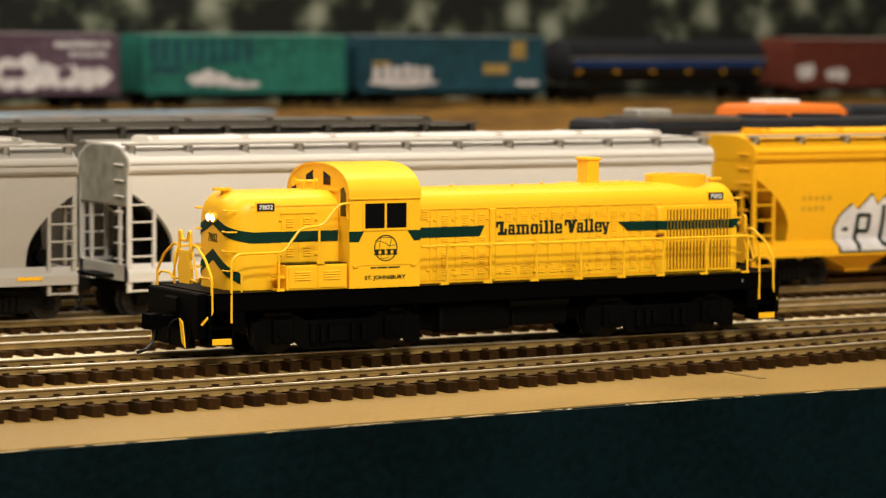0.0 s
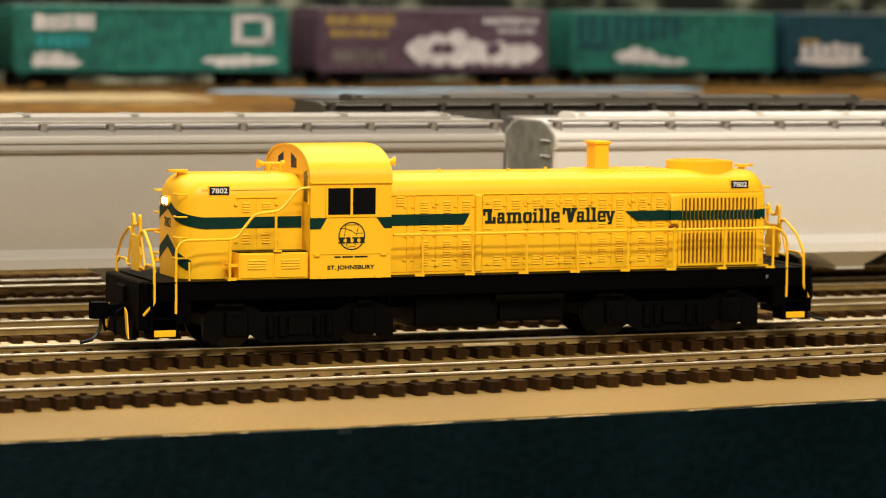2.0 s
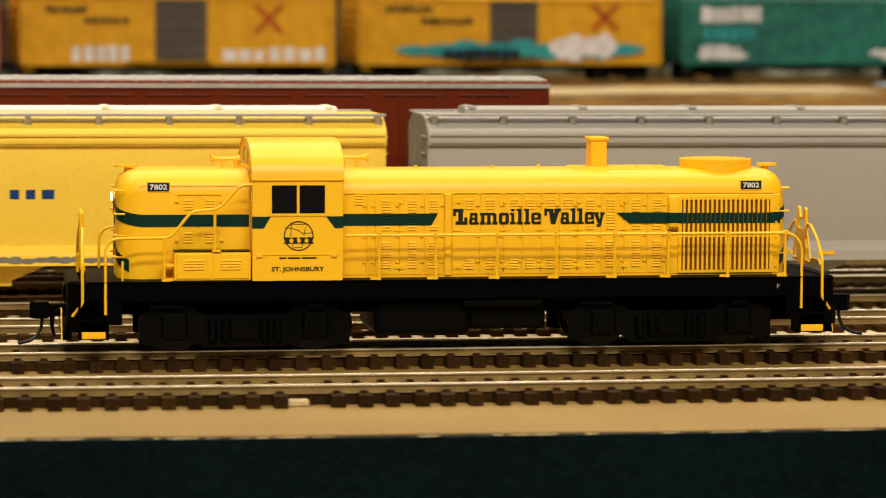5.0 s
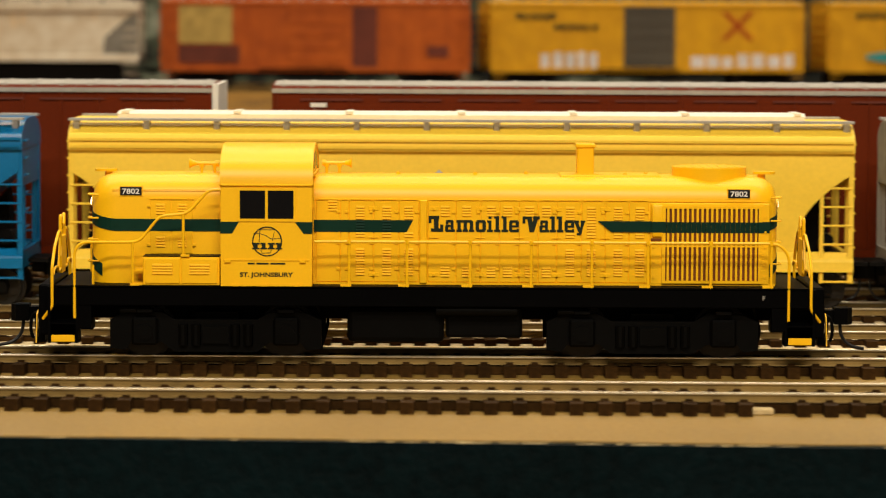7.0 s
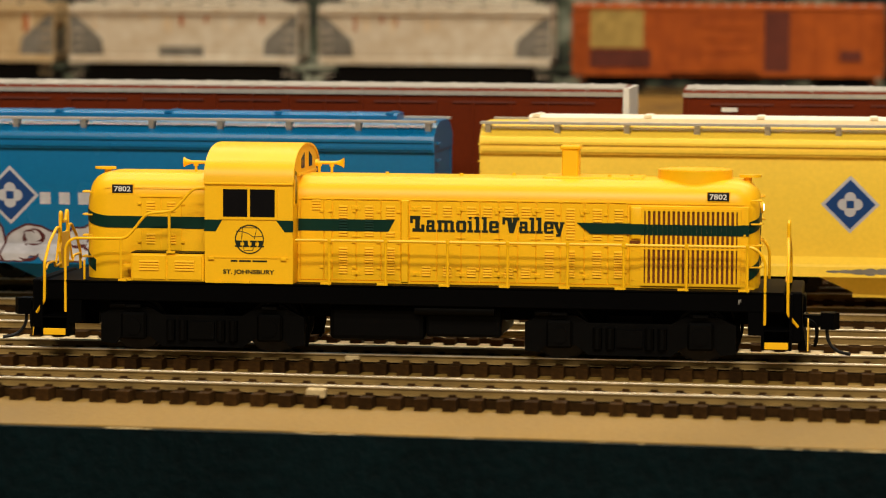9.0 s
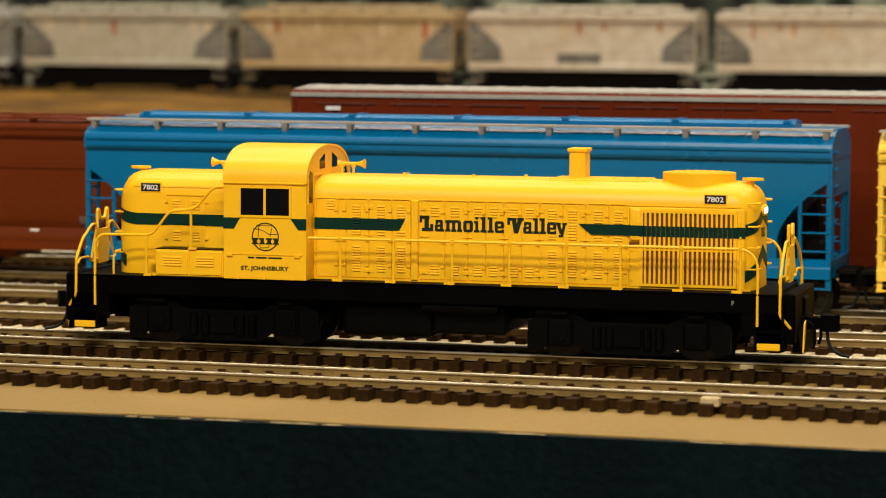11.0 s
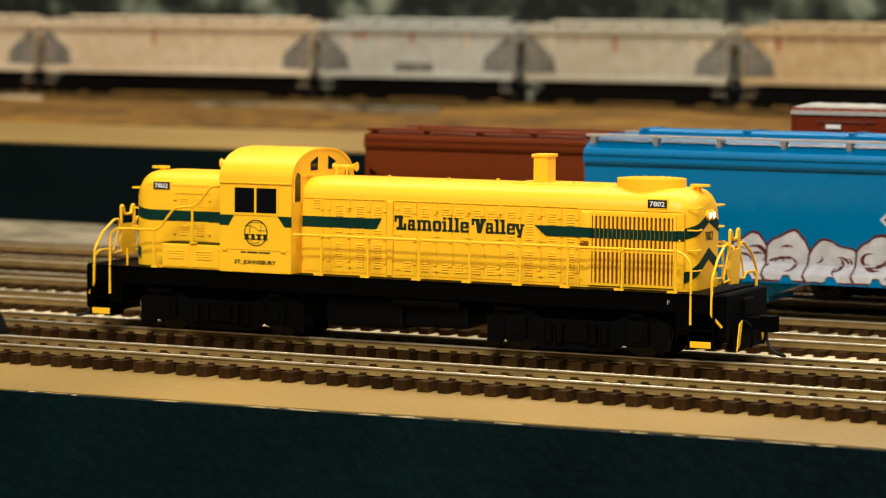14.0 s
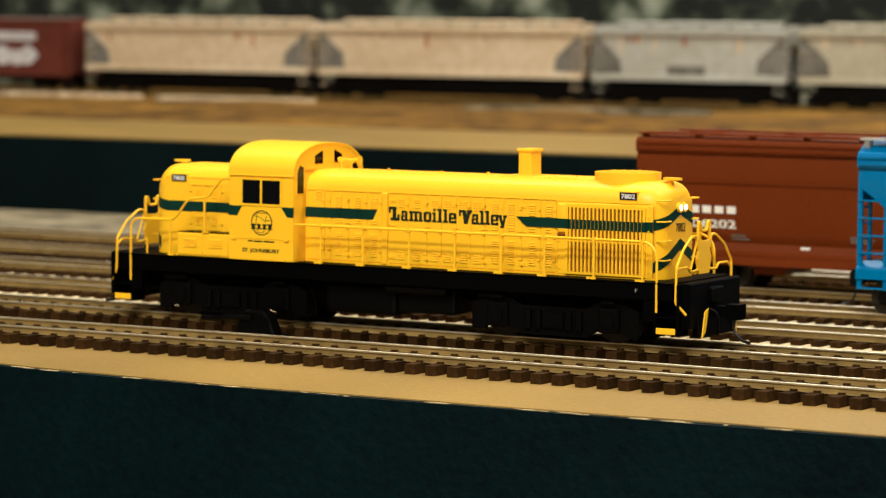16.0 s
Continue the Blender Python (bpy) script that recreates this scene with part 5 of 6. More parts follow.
        bar = mesh_of(B((-0.26, 0.26, -0.3, 0.3, 18.2, 34.9)), "grille_bar", YELLOW)
        for i in range(19):
            x = 54.5 + i * 1.128
            place("grille_bar", bar, rad, x, s * (W + 0.75), 0)
        part("grille_mid_bar", B((53.9, 75.4, *sorted((s * (W + 0.5), s * (W + 0.85))), 26.0, 26.4)), YELLOW, rad)
        part("grille_stripe", B(*[(54.5 + i * 1.128 - 0.27, 54.5 + i * 1.128 + 0.27, *sorted((s * (W + 1.05), s * (W + 1.08))), 29.3, 31.8) for i in range(19)], (53.9, 75.4, *sorted((s * (W + 0.56), s * (W + 0.6))), 29.3, 31.8)), GREEN, rad, "green stripe over the bars")
        part("filter_post", soft(B((50.7, 53.4, *sorted((s * W, s * (W + 1.2))), 28.3, 35.8)), 0.5, 2), YELLOW, rad, smooth=True)
        part("lube_door", B((50.6, 53.0, *sorted((s * (W + 0.5), s * (W + 0.7))), 26.6, 28.0)), GRILLE, rad)
        for z in (19, 22.5, 26, 29.5, 33):
            for x in (51.2, 77.0):
                part("bolt", cyl(bmesh.new(), (x, s * (W + 0.4), z), (x, s * (W + 0.75), z), 0.28, n=8), YELLOW, rad)
        # battery boxes ahead of the cab
        bb = part("battery_box", soft(B((-66.3, -48.7, *sorted((s * (W - 0.2), s * 17.1)), 17.0, 23.6)), 0.2, 1), YELLOW, loco)
        part("battery_box_lid", B((-66.2, -48.8, *sorted((s * W, s * 17.0)), 23.6, 23.8)), SOOT, bb, "dark non-slip lid")
        for a, b in ((-65.8, -57.8), (-57.4, -49.2)):
            part("battery_door", soft(B((a, b, *sorted((s * 17.0, s * 17.35)), 17.5, 23.2)), 0.1, 1), YELLOW, bb)
            louvres(slats(4, YELLOW, 4.6), (a + b) / 2, 19.6, s, 17.35, bb)
        part("step_bracket", B((-68.6, -66.3, *sorted((s * 13, s * 16.4)), 20.2, 20.8), (-68.6, -66.3, *sorted((s * 13, s * 16.4)), 17.0, 17.5)), YELLOW, loco)
        # number boards
        for x0, word in ((-71.9, "7802"), (68.5, "7802")):
            nb = part("number_board", soft(B((x0 - 0.15, x0 + 4.85, *sorted((s * 10.4, s * 11.75)), 37.3, 39.3)), 0.1, 1), PLATE, loco, "black number board with white digits")
            part("number_frame", B((x0 - 0.3, x0 + 5.0, *sorted((s * 10.3, s * 11.6)), 37.1, 39.5)), YELLOW, nb)
            letters(word, 1.25, 4.0, WHITE, nb, x0 + 0.35 if s < 0 else x0 + 4.35, s * 11.75, 37.68, turn=0 if s < 0 else 180, slab=0.02)
        # green stripes with slanted ends
        y0, y1 = sorted((s * (W + 0.02), s * (W + 0.2)))
        g = lambda o, a, b, lab="": part("stripe", prism(bmesh.new(), o, "y", *sorted((s * a, s * b))), GREEN, loco, lab)
        g([(-73.2, 29.1), (-48.6, 29.1), (-48.6, 31.9), (-73.2, 31.9)], W - 0.3, W + 0.17)
        g([(-48.5, 29.1), (-45.8, 29.1), (-44.2, 31.8), (-48.5, 31.8)], 17.7, 17.92)
        g([(-27.4, 29.1), (-29.4, 29.1), (-31.4, 31.8), (-27.4, 31.8)], 17.7, 17.92)
        g([(-27.3, 29.1), (-5.9, 29.1), (-4.4, 31.9), (-27.3, 31.9)], W, W + 0.34)
        g([(38.3, 31.9), (41.4, 29.4), (53.2, 29.4), (53.2, 31.9)], W, W + 0.62)
        g([(50.65, 29.4), (53.45, 29.4), (53.45, 31.88), (50.65, 31.88)], W + 0.3, W + 1.24)
        g([(53.1, 29.3), (53.95, 29.3), (53.95, 31.85), (53.1, 31.85)], W + 0.3, W + 1.05)
        g([(75.35, 29.3), (76.3, 29.3), (76.3, 31.85), (75.35, 31.85)], W + 0.3, W + 1.05)
        g([(76.25, 29.3), (78.0, 29.3), (78.0, 31.9), (76.25, 31.9)], W - 0.3, W + 0.62)
    # main lettering
    for s in (-1, 1):
        t = 0 if s < 0 else 180
        x = -0.8 if s < 0 else 35.4
        slab_word(loco, (("L", 0.0, 3.4, 3.7), ("a", 3.8, 6.1, 2.75), ("m", 6.4, 10.55, 2.75), ("o", 10.85, 13.25, 2.75), ("i", 13.5, 14.85, 3.7), ("l", 15.1, 16.6, 3.7), ("l", 16.85, 18.35, 3.7), ("e", 18.6, 20.85, 2.75),
                        ("V", 21.7, 25.7, 3.7), ("a", 25.6, 27.9, 2.75), ("l", 28.0, 29.45, 3.7), ("l", 29.6, 31.15, 3.7), ("e", 31.4, 33.65, 2.75), ("y", 33.5, 36.2, 2.75)), x, 29.25, W + 0.27, s)
        letters("ST. JOHNSBURY", 1.35, 12.2, INK, loco, -44.0 if s < 0 else -31.8, s * 17.85, 18.85, turn=t, slab=0.03)
        # round emblem: ring, three plain bars, a river line
        bm = bmesh.new()
        n = 40
        for i in range(n):
            a0, a1 = 2 * math.pi * i / n, 2 * math.pi * (i + 1) / n
            prism(bm, [(-37.75 + r * math.cos(a), 27.3 + r * math.sin(a)) for r, a in ((3.45, a0), (3.45, a1), (3.17, a1), (3.17, a0))], "y", *sorted((s * 17.75, s * 17.88)))
        part("emblem_ring", bm, INK, loco)
        # four heavy blocks with slab feet across the ring, a thin outline and a river line behind them
        for i, (x0, x1) in enumerate(((-41.2, -39.5), (-39.3, -37.8), (-37.6, -36.0), (-35.8, -34.3))):
            m = (x0 + x1) / 2
            part("emblem_bar", B((m - 0.45, m + 0.45, *sorted((s * 17.75, s * 17.905)), 25.5, 27.0), (x0, x1, *sorted((s * 17.75, s * 17.9)), 25.5, 25.85), (x0, x1 - (0.5 if i % 2 else 0), *sorted((s * 17.75, s * 17.9)), 26.6, 27.0)), INK, loco)
        for pts in (((-40.9, 29.2), (-39.4, 29.1), (-37.9, 28.6), (-36.9, 27.9), (-34.6, 28.0)), ((-40.0, 30.0), (-36.0, 30.0), (-36.3, 28.7), (-36.6, 27.4)), ((-39.4, 30.0), (-39.6, 27.2)), ((-39.2, 25.4), (-39.0, 24.6), (-37.0, 24.7), (-36.8, 25.4))):
            part("emblem_line", tube(bmesh.new(), [(px, s * 17.82, pz) for px, pz in pts], 0.09, 5), INK, loco)
        part("motto_bar", B((-42.2, -40.6, *sorted((s * 17.75, s * 17.86)), 22.0, 22.4), (-40.2, -37.4, *sorted((s * 17.75, s * 17.86)), 22.0, 22.4), (-37.0, -33.6, *sorted((s * 17.75, s * 17.86)), 22.0, 22.4)), INK, loco)
        letters("F", 1.0, 0.6, GALV, loco, 76.0 if s < 0 else 76.8, s * 17.4, 14.2, turn=t)
    # cab
    prof = [(-17.8, 17.0), (-17.8, 40.2)]
    for i in range(1, 24):
        a = math.pi * i / 24
        c, q = math.cos(a), math.sin(a)
        prof.append((-17.8 * math.copysign(abs(c) ** 0.86, c), 40.2 + 8.8 * q ** 0.86))
    prof += [(17.8, 40.2), (17.8, 17.0)]
    cab = part("cab", prism(bmesh.new(), prof, "x", -48.4, -27.5), YELLOW, loco, smooth=True)
    roof = [(p[0] * 1.012, p[1] + 0.15) for p in prof[1:-1]]
    inner = [(p[0] * 0.97, p[1] - 0.4) for p in prof[1:-1]]
    part("cab_roof", prism(bmesh.new(), roof + inner[::-1], "x", -48.6, -27.3), YELLOW, cab, smooth=True)
    for s in (-1, 1):
        o, i_ = s * 17.8, s * 18.05
        part("eave", soft(B((-48.4, -27.5, *sorted((s * 17.6, s * 18.25)), 40.0, 40.5)), 0.12, 1), YELLOW, cab)
        for x0, x1 in ((-44.0, -38.2), (-37.6, -31.7)):
            part("side_window", B((x0, x1, *sorted((s * 17.7, s * 17.84)), 32.5, 39.0)), GLASS, cab, "black cab window")
        fr = [(-44.6, -44.0, 31.9, 39.6), (-31.7, -31.1, 31.9, 39.6), (-38.2, -37.6, 31.9, 39.6)]
        part("window_frame", B(*[(a, b, *sorted((o, i_)), c, d) for a, b, c, d in fr], (-44.0, -38.2, *sorted((o, i_)), 39.0, 39.6), (-37.6, -31.7, *sorted((o, i_)), 39.0, 39.6), (-44.0, -38.2, *sorted((o, i_)), 31.9, 32.5), (-37.6, -31.7, *sorted((o, i_)), 31.9, 32.5)), YELLOW, cab)
        part("cab_sill_rail", B((-47.8, -28.2, *sorted((o, s * 18.0)), 22.9, 23.15)), YELLOW, cab)
        for x in (-46.8, -29.6):
            part("cab_bracket", soft(B((x - 0.7, x + 0.7, *sorted((o, s * 18.3)), 22.4, 23.1)), 0.1, 1), YELLOW, cab)
        for x in (-45, -38.5, -31):
            part("cab_foot", B((x - 0.8, x + 0.8, *sorted((o, s * 18.2)), 17.0, 17.5)), YELLOW, cab)
        for e, x in ((-1, -48.4), (1, -27.5)):
            xa, xb = sorted((x, x + e * 0.1))
            # tall door window beside the hood, and the arched window above it
            yy = sorted((s * 12.8, s * 16.2))
            part("end_window", prism(bmesh.new(), [(yy[0], 35.6), (yy[1], 35.6), (yy[1], 40.4 if s > 0 else 42.6), ((yy[0] + yy[1]) / 2, 43.2), (yy[0], 42.6 if s > 0 else 40.4)], "x", xa, xb), GLASS, cab, "black end window")
            fy = sorted((s * 12.3, s * 16.7))
            part("end_window_frame", B((*sorted((x, x + e * 0.25)), fy[0], yy[0], 35, 41.5), (*sorted((x, x + e * 0.25)), yy[1], fy[1], 35, 40.6)), YELLOW, cab)
            yy = sorted((s * 3.0, s * 7.0))
            part("end_window", prism(bmesh.new(), [(yy[0], 43.4), (yy[1], 43.4), (yy[1], 45.6 if s > 0 else 47.0), (yy[0], 47.0 if s > 0 else 45.6)], "x", xa, xb), GLASS, cab, "black end window")
    part("cab_number_step", B((-48.9, -48.4, -12, 12, 41.9, 42.5), (-27.5, -27.0, -12, 12, 41.9, 42.5)), YELLOW, cab)
    # roof gear
    st = bmesh.new()
    prism(st, [(33.8, -2.9), (37.7, -2.9), (37.7, 2.9), (33.8, 2.9)], "z", 41.0, 48.6)
    stack = part("exhaust_pipe", soft(st, 0.3, 1), YELLOW, loco)
    part("stack_rim", soft(B((33.4, 38.1, -3.3, 3.3, 48.4, 49.3)), 0.2, 1), YELLOW, stack)
    part("stack_base", B((33.0, 38.6, -3.6, 3.6, 41.4, 42.3)), YELLOW, stack)
    part("roof_plate", soft(B((29.6, 53.2, -6.4, 6.4, 41.2, 42.2)), 0.3, 1), YELLOW, loco)
    part("roof_hatch", soft(B((-3.0, -1.1, -7.9, -5.4, 39.4, 41.5)), 0.15, 1), YELLOW, loco)
    for x, y in ((-8, 0), (10, -2), (22, 2), (45, -3), (50, 0)):
        part("lifting_eye", cyl(bmesh.new(), (x, y, 41.6), (x, y, 42.5), 0.45, n=8), YELLOW, loco)
    fan = part("fan_shroud", cyl(bmesh.new(), (64.9, 0, 38.5), (64.9, 0, 44.0), 8.7, n=40), YELLOW, loco, smooth=True)
    part("fan_cap", cyl(bmesh.new(), (64.9, 0, 44.0), (64.9, 0, 44.08), 7.9, n=32), YELLOW, fan)
    for q in (-6, -4, -2, 0, 2, 4, 6):
        part("fan_guard_bar", B((64.9 + q - 0.2, 64.9 + q + 0.2, -math.sqrt(58 - q * q), math.sqrt(58 - q * q), 44.08, 44.2)), YELLOW, fan)
    for e, x in ((-1, -76.5), (1, 77.8)):
        bm = bmesh.new()
        prism(bm, [(x + e * 2.6 * math.cos(a), 1.9 * math.sin(a)) for a in [2 * math.pi * i / 18 for i in range(18)]], "z", 42.3, 42.9)
        cyl(bm, (x - e * 0.6, 0, 41.0), (x - e * 0.6, 0, 42.5), 0.9, n=10)
        part("roof_beacon_bracket", bm, YELLOW, loco)
    # horns
    for e, x, y in ((-1, -50.2, -2.0), (1, -25.6, 3.0)):
        bm = bmesh.new()
        cyl(bm, (x, y, 44.3), (x + e * 4.9, y, 44.3), 0.42, n=10)
        cyl(bm, (x + e * 4.9, y, 44.3), (x + e * 6.0, y, 44.3), 0.45, 0.8, n=14)
        cyl(bm, (x + e * 6.0, y, 44.3), (x + e * 6.6, y, 44.3), 0.8, 1.25, n=14)
        cyl(bm, (x - e * 0.3, y, 44.3), (x + e * 0.5, y, 44.3), 0.75, n=12)
        for d in (0.7, 3.7):
            cyl(bm, (x + e * d, y, 41.6), (x + e * d, y, 44.3), 0.32, n=8)
            cyl(bm, (x + e * d, y, 43.4), (x + e * d, y, 44.2), 0.6, n=8)
        part("horn", bm, YELLOW, loco, smooth=True)
    # end faces: headlights, chevrons, grab irons
    for e, x in ((-1, -79.0), (1, 80.2)):
        for y in (0.2, 3.0):
            housing = part("headlight", cyl(bmesh.new(), (x - e * 0.6, y - 1.4, 35.3), (x + e * 0.7, y - 1.4, 35.3), 1.3, n=18), YELLOW, loco)
            part("headlight_lens", cyl(bmesh.new(), (x + e * 0.5, y - 1.4, 35.3), (x + e * 0.85, y - 1.4, 35.3), 0.85 if e < 0 else 0.75, n=18), LAMP if e < 0 else LAMPDIM, housing, "glowing warm lens")
        xa, xb = sorted((x, x + e * 0.1))
        for s in (-1, 1):
            # stripes that wrap round the corner and rise to a point
            for lo0, hi0, lo1, hi1 in ((29.1, 31.9, 33.6, 36.2), (18.6, 21.4, 24.4, 27.2)):
                path = [(x - e * 6.0, W)] if lo0 > 25 else []
                for i in range(1 if lo0 > 25 else 3, 9):
                    a = math.pi / 2 * i / 8
                    path.append((x - e * 6.0 * (1 - math.sin(a)), W - 5.1 * (1 - math.cos(a))))
                path += [(x, 4.2), (x, 2.0), (x, 0.0)]
                run = [0.0]
                for p, q in zip(path, path[1:]):
                    run.append(run[-1] + math.hypot(q[0] - p[0], q[1] - p[1]))
                rings = []
                for (px, py), d in zip(path, run):
                    u = d / run[-1]
                    u = u if lo0 < 25 else u ** 1.5
                    a, b = lo0 + (lo1 - lo0) * u, hi0 + (hi1 - hi0) * u
                    ox, oy = px + e * 0.14 * min(1, u * 2), s * (py + 0.17 * max(0, 1 - u * 1.1))
                    rings.append([(px - e * 0.2, s * max(0, py - 0.3), a), (ox, oy, a), (ox, oy, b), (px - e * 0.2, s * max(0, py - 0.3), b)])
                part("chevron", loft(bmesh.new(), rings), GREEN, loco)
            for z in (22.0, 27.0, 32.0, 37.4):
                bm = bmesh.new()
                tube(bm, bend([(x - e * 1.8, s * 10.5, z), (x + e * 0.6, s * 10.0, z), (x + e * 0.8, s * 6.8, z), (x - e * 0.3, s * 6.6, z)], 0.5), 0.22, 6)
                part("grab_iron", bm, YELLOW, loco)
        letters("7802", 2.3, 5.6, INK, loco, x + e * 0.1, 2.8 if e < 0 else -2.8, 29.0, turn=90 if e > 0 else -90)
        # end platform: centre gate plate, railings, coupler
        gx = e * 86.9
        gate = bmesh.new()
        prism(gate, [(-3.0, 18.5), (3.0, 18.5), (4.2, 22.5), (3.0, 25.2), (4.4, 27.6), (2.4, 27.0), (-2.4, 27.0), (-4.4, 27.6), (-3.0, 25.2), (-4.2, 22.5)], "x", gx - 0.35, gx + 0.35)
        tube(gate, bend([(gx, -3.4, 26.6), (gx, -3.4, 31.9), (gx, -2.4, 31.9), (gx, -1.6, 29.6), (gx, 1.6, 29.6), (gx, 2.4, 31.9), (gx, 3.4, 31.9), (gx, 3.4, 26.6)], 0.6), 0.42, 8)
        part("end_gate", gate, YELLOW, loco)
        for s in (-1, 1):
            bm = bmesh.new()
            tube(bm, bend([(gx, s * 3.4, 25), (gx, s * 4.6, 28.4), (gx, s * 7.0, 28.4), (gx + e * 0.2, s * 12.5, 25.4), (gx + e * 0.3, s * 16.6, 21.0), (gx + e * 0.3, s * 16.9, 12), (gx + e * 2.6, s * 15.4, 9.0)], 0.7), 0.36, 8)
            tube(bm, bend([(gx, s * 3.4, 19.6), (gx, s * 8, 19.2), (gx, s * 9, 20.6), (gx, s * 15.0, 20.6), (gx, s * 16.6, 19.5)], 1.0), 0.32, 8)
            tube(bm, [(gx, s * 4.2, 27), (gx, s * 7.5, 20.0)], 0.3, 6)
            part("end_railing", bm, YELLOW, loco)
            part("poling_marker", prism(bmesh.new(), [(s * 7.0, 10.2), (s * 9.0, 9.4), (s * 10.6, 2.9), (s * 8.6, 4.2)], "x", *sorted((e * 91.6, e * 91.9))), YELLOW, loco, "yellow striped plow edge")
        bm = bmesh.new()
        box(bm, *sorted((e * 90, e * 95.5)), -1.7, 1.7, 7.6, 10.4)
        prism(bm, [(e * 94.5, -2.4), (e * 97.6, -2.6), (e * 98.9, -0.6), (e * 97.3, 0.3), (e * 98.2, 2.2), (e * 94.6, 2.2)], "z", 7.1, 11.0)
        part("coupler", bm, BLACK, loco)
        bm = bmesh.new()
        tube(bm, bend([(e * 96.0, -1.0, 7.6), (e * 96.2, -1.0, 4.2), (e * 98.4, -1.6, 1.9), (e * 101.5, -2.6, 1.5)], 2.4), 0.42, 7)
        part("trip_pin", bm, TRIPIN, loco, "bent black wire")
        for s in (-1, 1):
            bm = bmesh.new()
            tube(bm, bend([(e * 91, s * 5, 10), (e * 93.5, s * 5, 9), (e * 93.8, s * 5, 5), (e * 93.2, s * 4.6, 3.4)], 1.5), 0.4, 6)
            part("air_hose", bm, SOOT, loco)
        part("buffer_beam", soft(B((*sorted((e * 86.6, e * 91.2)), -4, 4, 11.0, 15.4)), 0.5, 1), BLACK, loco)
    # handrails
    for s in (-1, 1):
        y = s * 17.3
        hr = part("handrail", tube(bmesh.new(), bend([(-26.9, s * 17.7, 27.3), (-24, y, 27.3), (79.5, y, 27.3), (82.0, y, 24.6), (82.0, y, 9.4)], 2.0), 0.34, 8), YELLOW, loco)
        post = bmesh.new()
        tube(post, [(0, 0, 16.9), (0, 0, 27.3)], 0.34, 8)
        cyl(post, (0, 0, 26.8), (0, 0, 27.8), 0.55, n=8)
        box(post, -2.0, 0.5, -0.25, 0.45, 16.7, 17.5)
        pm = mesh_of(post, "stanchion", YELLOW)
        for x in (-19.0, -5.7, 8.8, 22.8, 36.7, 49.6, 64.0, 77.9):
            place("stanchion", pm, hr, x, y, 0)
        hr = part("handrail", tube(bmesh.new(), bend([(-48.4, s * 17.6, 39.2), (-51.2, y, 39.0), (-56.0, y, 33.6), (-62.4, y, 33.0), (-67.2, y, 27.0), (-80.4, y, 26.9), (-82.0, y, 25.0), (-82.0, y, 9.4)], 1.6), 0.34, 8), YELLOW, loco)
        for x, z0, z1 in ((-57.0, 23.7, 33.4), (-68.6, 17.0, 27.0)):
            bm = bmesh.new()
            tube(bm, [(x, y, z0), (x, y, z1)], 0.34, 8)
            box(bm, x - 0.6, x + 1.4, y - 0.4, y + 0.4, z0, z0 + 0.5)
            part("stanchion", bm, YELLOW, hr)
        bm = bmesh.new()
        for x in (-78.0,):
            tube(bm, [(x, s * 15, 17), (x, s * 15, 21.5)], 0.3, 6)
        part("walkway_post", bm, YELLOW, loco)
    # fuel tank, reservoirs
    part("fuel_tank", soft(B((-19.5, 3.0, -14.0, 14.0, 3.7, 12.0)), 1.2), SOOT, loco)
    part("battery_tank", soft(B((3.2, 21.0, -13.6, 13.6, 4.8, 12.0)), 0.8), SOOT, loco)
    for s in (-1, 1):
        bm = bmesh.new()
        cyl(bm, (1.0, s * 15.0, 11.4), (19.6, s * 15.0, 11.4), 1.5, n=18)
        part("air_reservoir", bm, SOOT, loco, smooth=True)
    # trucks
    side = [(-24.4, 2.2), (-24.4, 8.8), (-20.5, 10.6), (-12.5, 10.6), (-9.5, 8.9), (9.5, 8.9), (12.5, 10.6), (20.5, 10.6), (24.4, 8.8), (24.4, 2.2), (21.0, 1.8), (19.5, 3.6), (12.5, 3.6), (9.5, 1.4), (-9.5, 1.4), (-12.5, 3.6), (-19.5, 3.6), (-21.0, 1.8)]
    wheel = bmesh.new()
    cyl(wheel, (0, -9.5, 0), (0, 9.5, 0), 1.4, n=10)
    for s in (-1, 1):
        cyl(wheel, (0, s * 7.0, 0), (0, s * 7.6, 0), 6.6, n=28)
        cyl(wheel, (0, s * 7.6, 0), (0, s * 9.9, 0), 5.8, n=28)
        for k in range(4):
            a = k * math.pi / 2
            box(wheel, 3.2 * math.cos(a) - 0.6, 3.2 * math.cos(a) + 0.6, s * 9.9 - 0.25, s * 9.9 + 0.25, 3.2 * math.sin(a) - 0.6, 3.2 * math.sin(a) + 0.6)
    wm = mesh_of(wheel, "wheelset", WHEEL)
    axles = []
    for cx in (-49.8, 51.0):
        tr = part("truck_bolster", B((cx - 5, cx + 5, -12.5, 12.5, 4, 10.5), (cx - 22, cx + 22, -6, 6, 5, 8)), BLACK, loco)
        for s in (-1, 1):
            bm = bmesh.new()
            prism(bm, [(cx + a, b) for a, b in side], "y", *sorted((s * 12.4, s * 14.2)))
            fr = part("side_frame", bm, SOOT, tr)
            for x in (-16.3, 16.3):
                bm = soft(B((cx + x - 3.0, cx + x + 3.0, *sorted((s * 13.8, s * 15.6)), 3.0, 9.4)), 0.5, 1)
                cyl(bm, (cx + x, s * 15.4, 6), (cx + x, s * 16.0, 6), 1.9, n=14)
                part("journal_box", bm, SOOT, tr)
                part("frame_bracket", soft(B((cx + x - 2.0, cx + x + 2.0, *sorted((s * 13.0, s * 16.0)), 10.4, 11.6)), 0.3, 1), SOOT, tr)
            bm = bmesh.new()
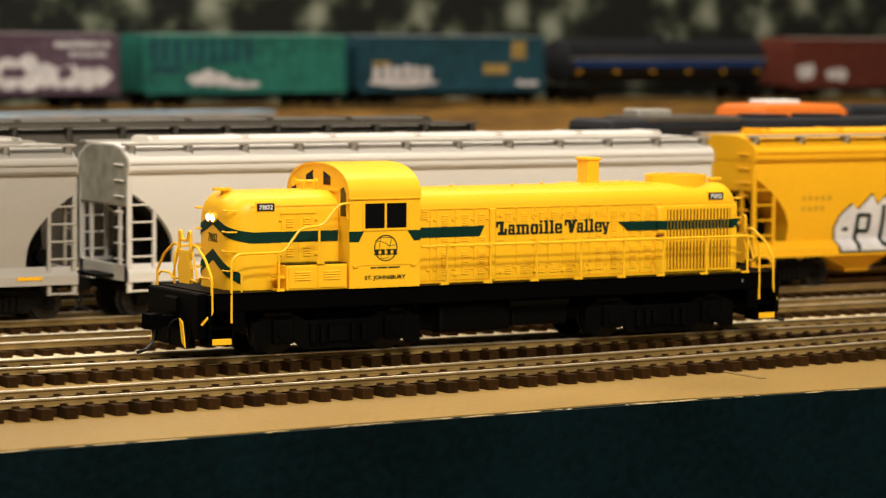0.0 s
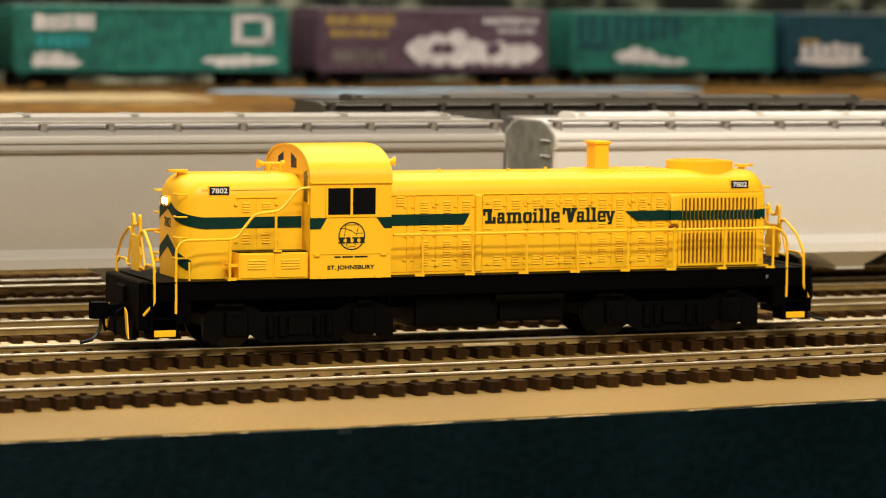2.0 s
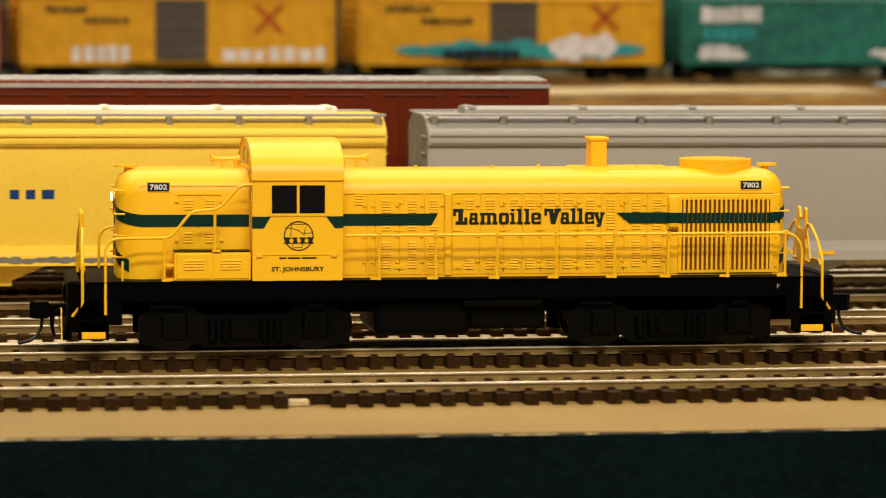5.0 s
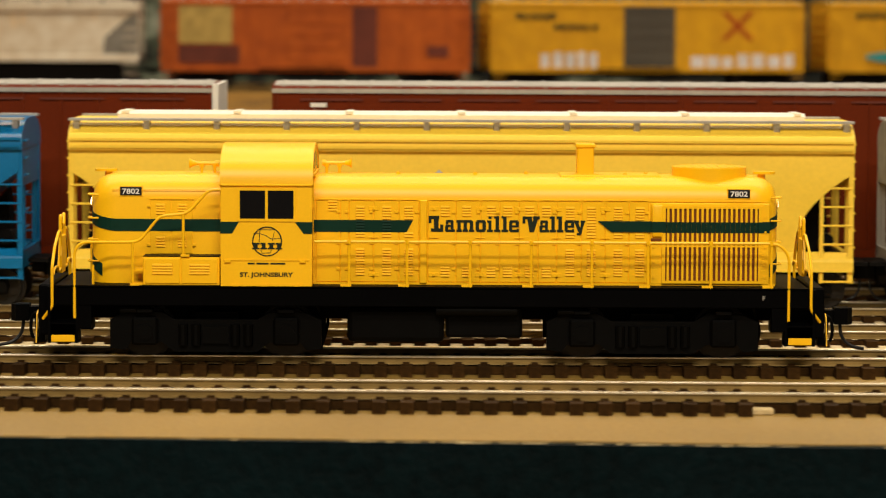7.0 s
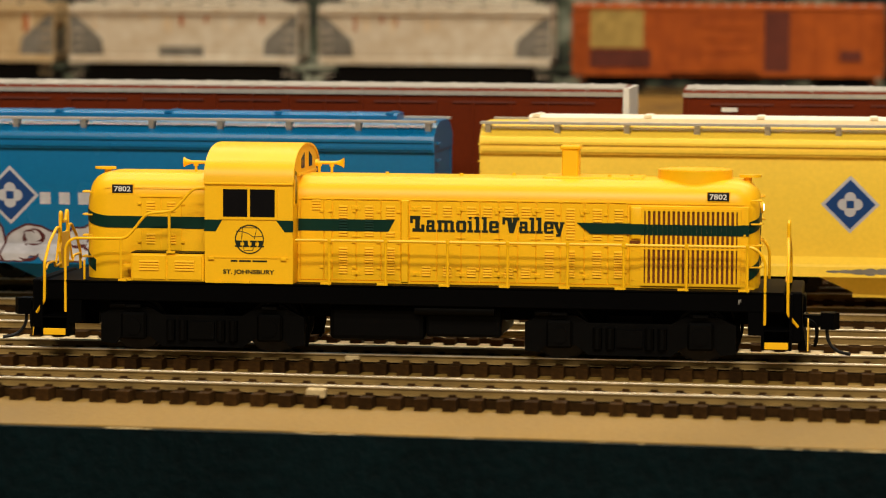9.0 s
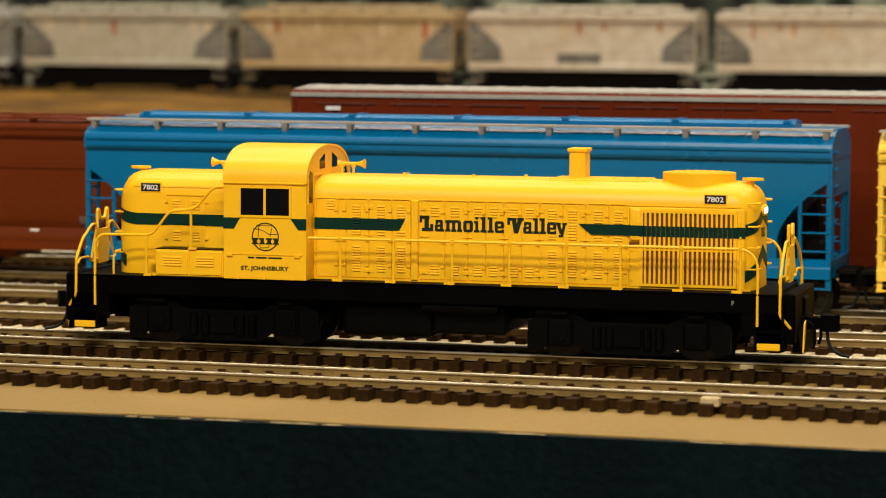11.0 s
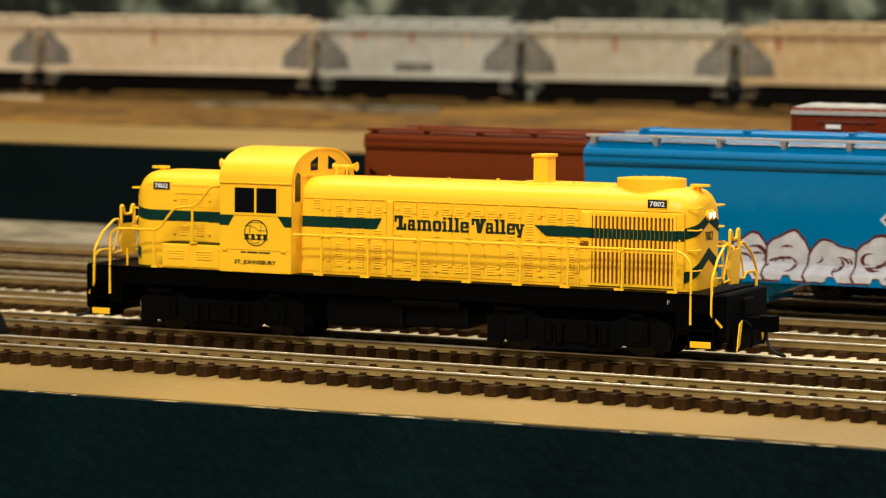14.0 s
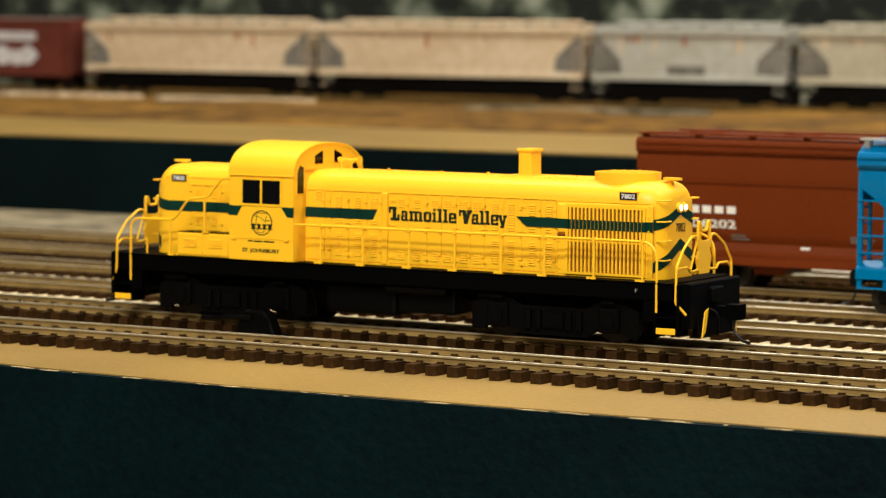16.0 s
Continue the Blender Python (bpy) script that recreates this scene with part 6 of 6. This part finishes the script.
            for x in (-7.5, -4.5, 4.5, 7.5):
                cyl(bm, (cx + x, s * 14.4, 3.0), (cx + x, s * 14.4, 7.8), 1.1, n=10)
            box(bm, cx - 3, cx + 3, *sorted((s * 14.0, s * 15.0)), 3.4, 7.4)
            part("spring_set", bm, SOOT, tr)
            part("brake_cylinder", cyl(bmesh.new(), (cx - 22, s * 14.6, 11.2), (cx - 15, s * 14.6, 11.2), 1.1, n=12), SOOT, tr)
            part("sand_pipe", tube(bmesh.new(), bend([(cx + 23.5, s * 13, 12), (cx + 25.2, s * 11, 6), (cx + 24.0, s * 9, 1.6)], 2), 0.4, 6), SOOT, tr)
        for dx in (-16.3, 16.3):
            axles.append((place("wheelset", wm, loco, cx + dx, 0, 5.8), cx + dx))
    return loco, axles


loco, axles = engine()


def trackside():
    # black ground throw beside the engine's track
    t = thing("ground_throw", "black switch throw lying beside the engine's track", "switch throw", at=pose(-451 * MM, -22 * MM, GROUND_Z * MM))
    part("base", soft(B((-8, 9, -3.5, 3.5, 0, 1.8)), 0.5, 1), SOOT, t)
    bm = bmesh.new()
    prism(bm, [(-6, 1.7), (7, 1.7), (4.6, 6.4), (3.4, 8.0), (-2.5, 8.3), (-4.2, 6.6)], "y", -2.4, 2.4)
    part("housing", soft(bm, 0.5, 1), SOOT, t)
    part("lever", tube(bmesh.new(), bend([(0, -2.6, 6.2), (-8, -2.4, 6.0), (-13, -1.6, 5.2), (-18, 0.0, 5.0)], 2), 0.8, 8), SOOT, t)
    # small pale scraps on and beside the rails
    for x, y, z, l, w, h, lab in ((68.3, NEAR_TRACK(68) - 8, GROUND_Z, 5.2, 9, 1.4, "pale filler where a tie is missing"),
                                 (-113.5, NEAR_TRACK(-113) - 10.5, -2.55, 4.2, 3.4, 2.0, "pale metal rail joiner scrap on the tie ends"),
                                 # brown strip laid on top in place of the joint's dark groove
                                 (450.0, NEAR_TRACK(450) - 18, GROUND_Z, 2.0, 26, 0.25, "thin brown strip for the dark groove at a glued board joint"),
                                 # pale piece added as the rail's bright reflection
                                 (-115.6, -9.6, -1.75, 3.4, 1.8, 1.3, "pale piece against the rail foot, standing for a reflection"),
                                 (-120.3, 44.0, -1.95, 3.6, 2.4, 1.6, "pale metal scrap on the tie ends"),
                                 (286.8, -10.3, -1.75, 12.6, 0.9, 0.9, "bright metal rail joiner along the rail foot")):
        bm = soft(B((x - l / 2, x + l / 2, y - w / 2, y + w / 2, z, z + h)), min(h, 0.6) * 0.45, 1)
        tagged(part("scrap", bm, RAILSIDE if "glue" in lab else GREYGROUND, None, lab), category="scrap")


trackside()
front_tracks()


# ---------------------------------------------------------------- movement
def motions():
    walk(loco, [(t, pose(x * MM, 0, 0)) for t, x in LOCO_X])
    # wheels roll with the engine: less than a quarter turn between rows
    ts, xs = [p[0] for p in LOCO_X], [p[1] for p in LOCO_X]
    steps = [i * 0.1 for i in range(161)]
    for ob, x in axles:
        walk(ob, [(t, pose(x * MM, 0, 5.8 * MM, 0, math.degrees(float(np.interp(t, ts, xs)) / 5.8), 0)) for t in steps])


motions()
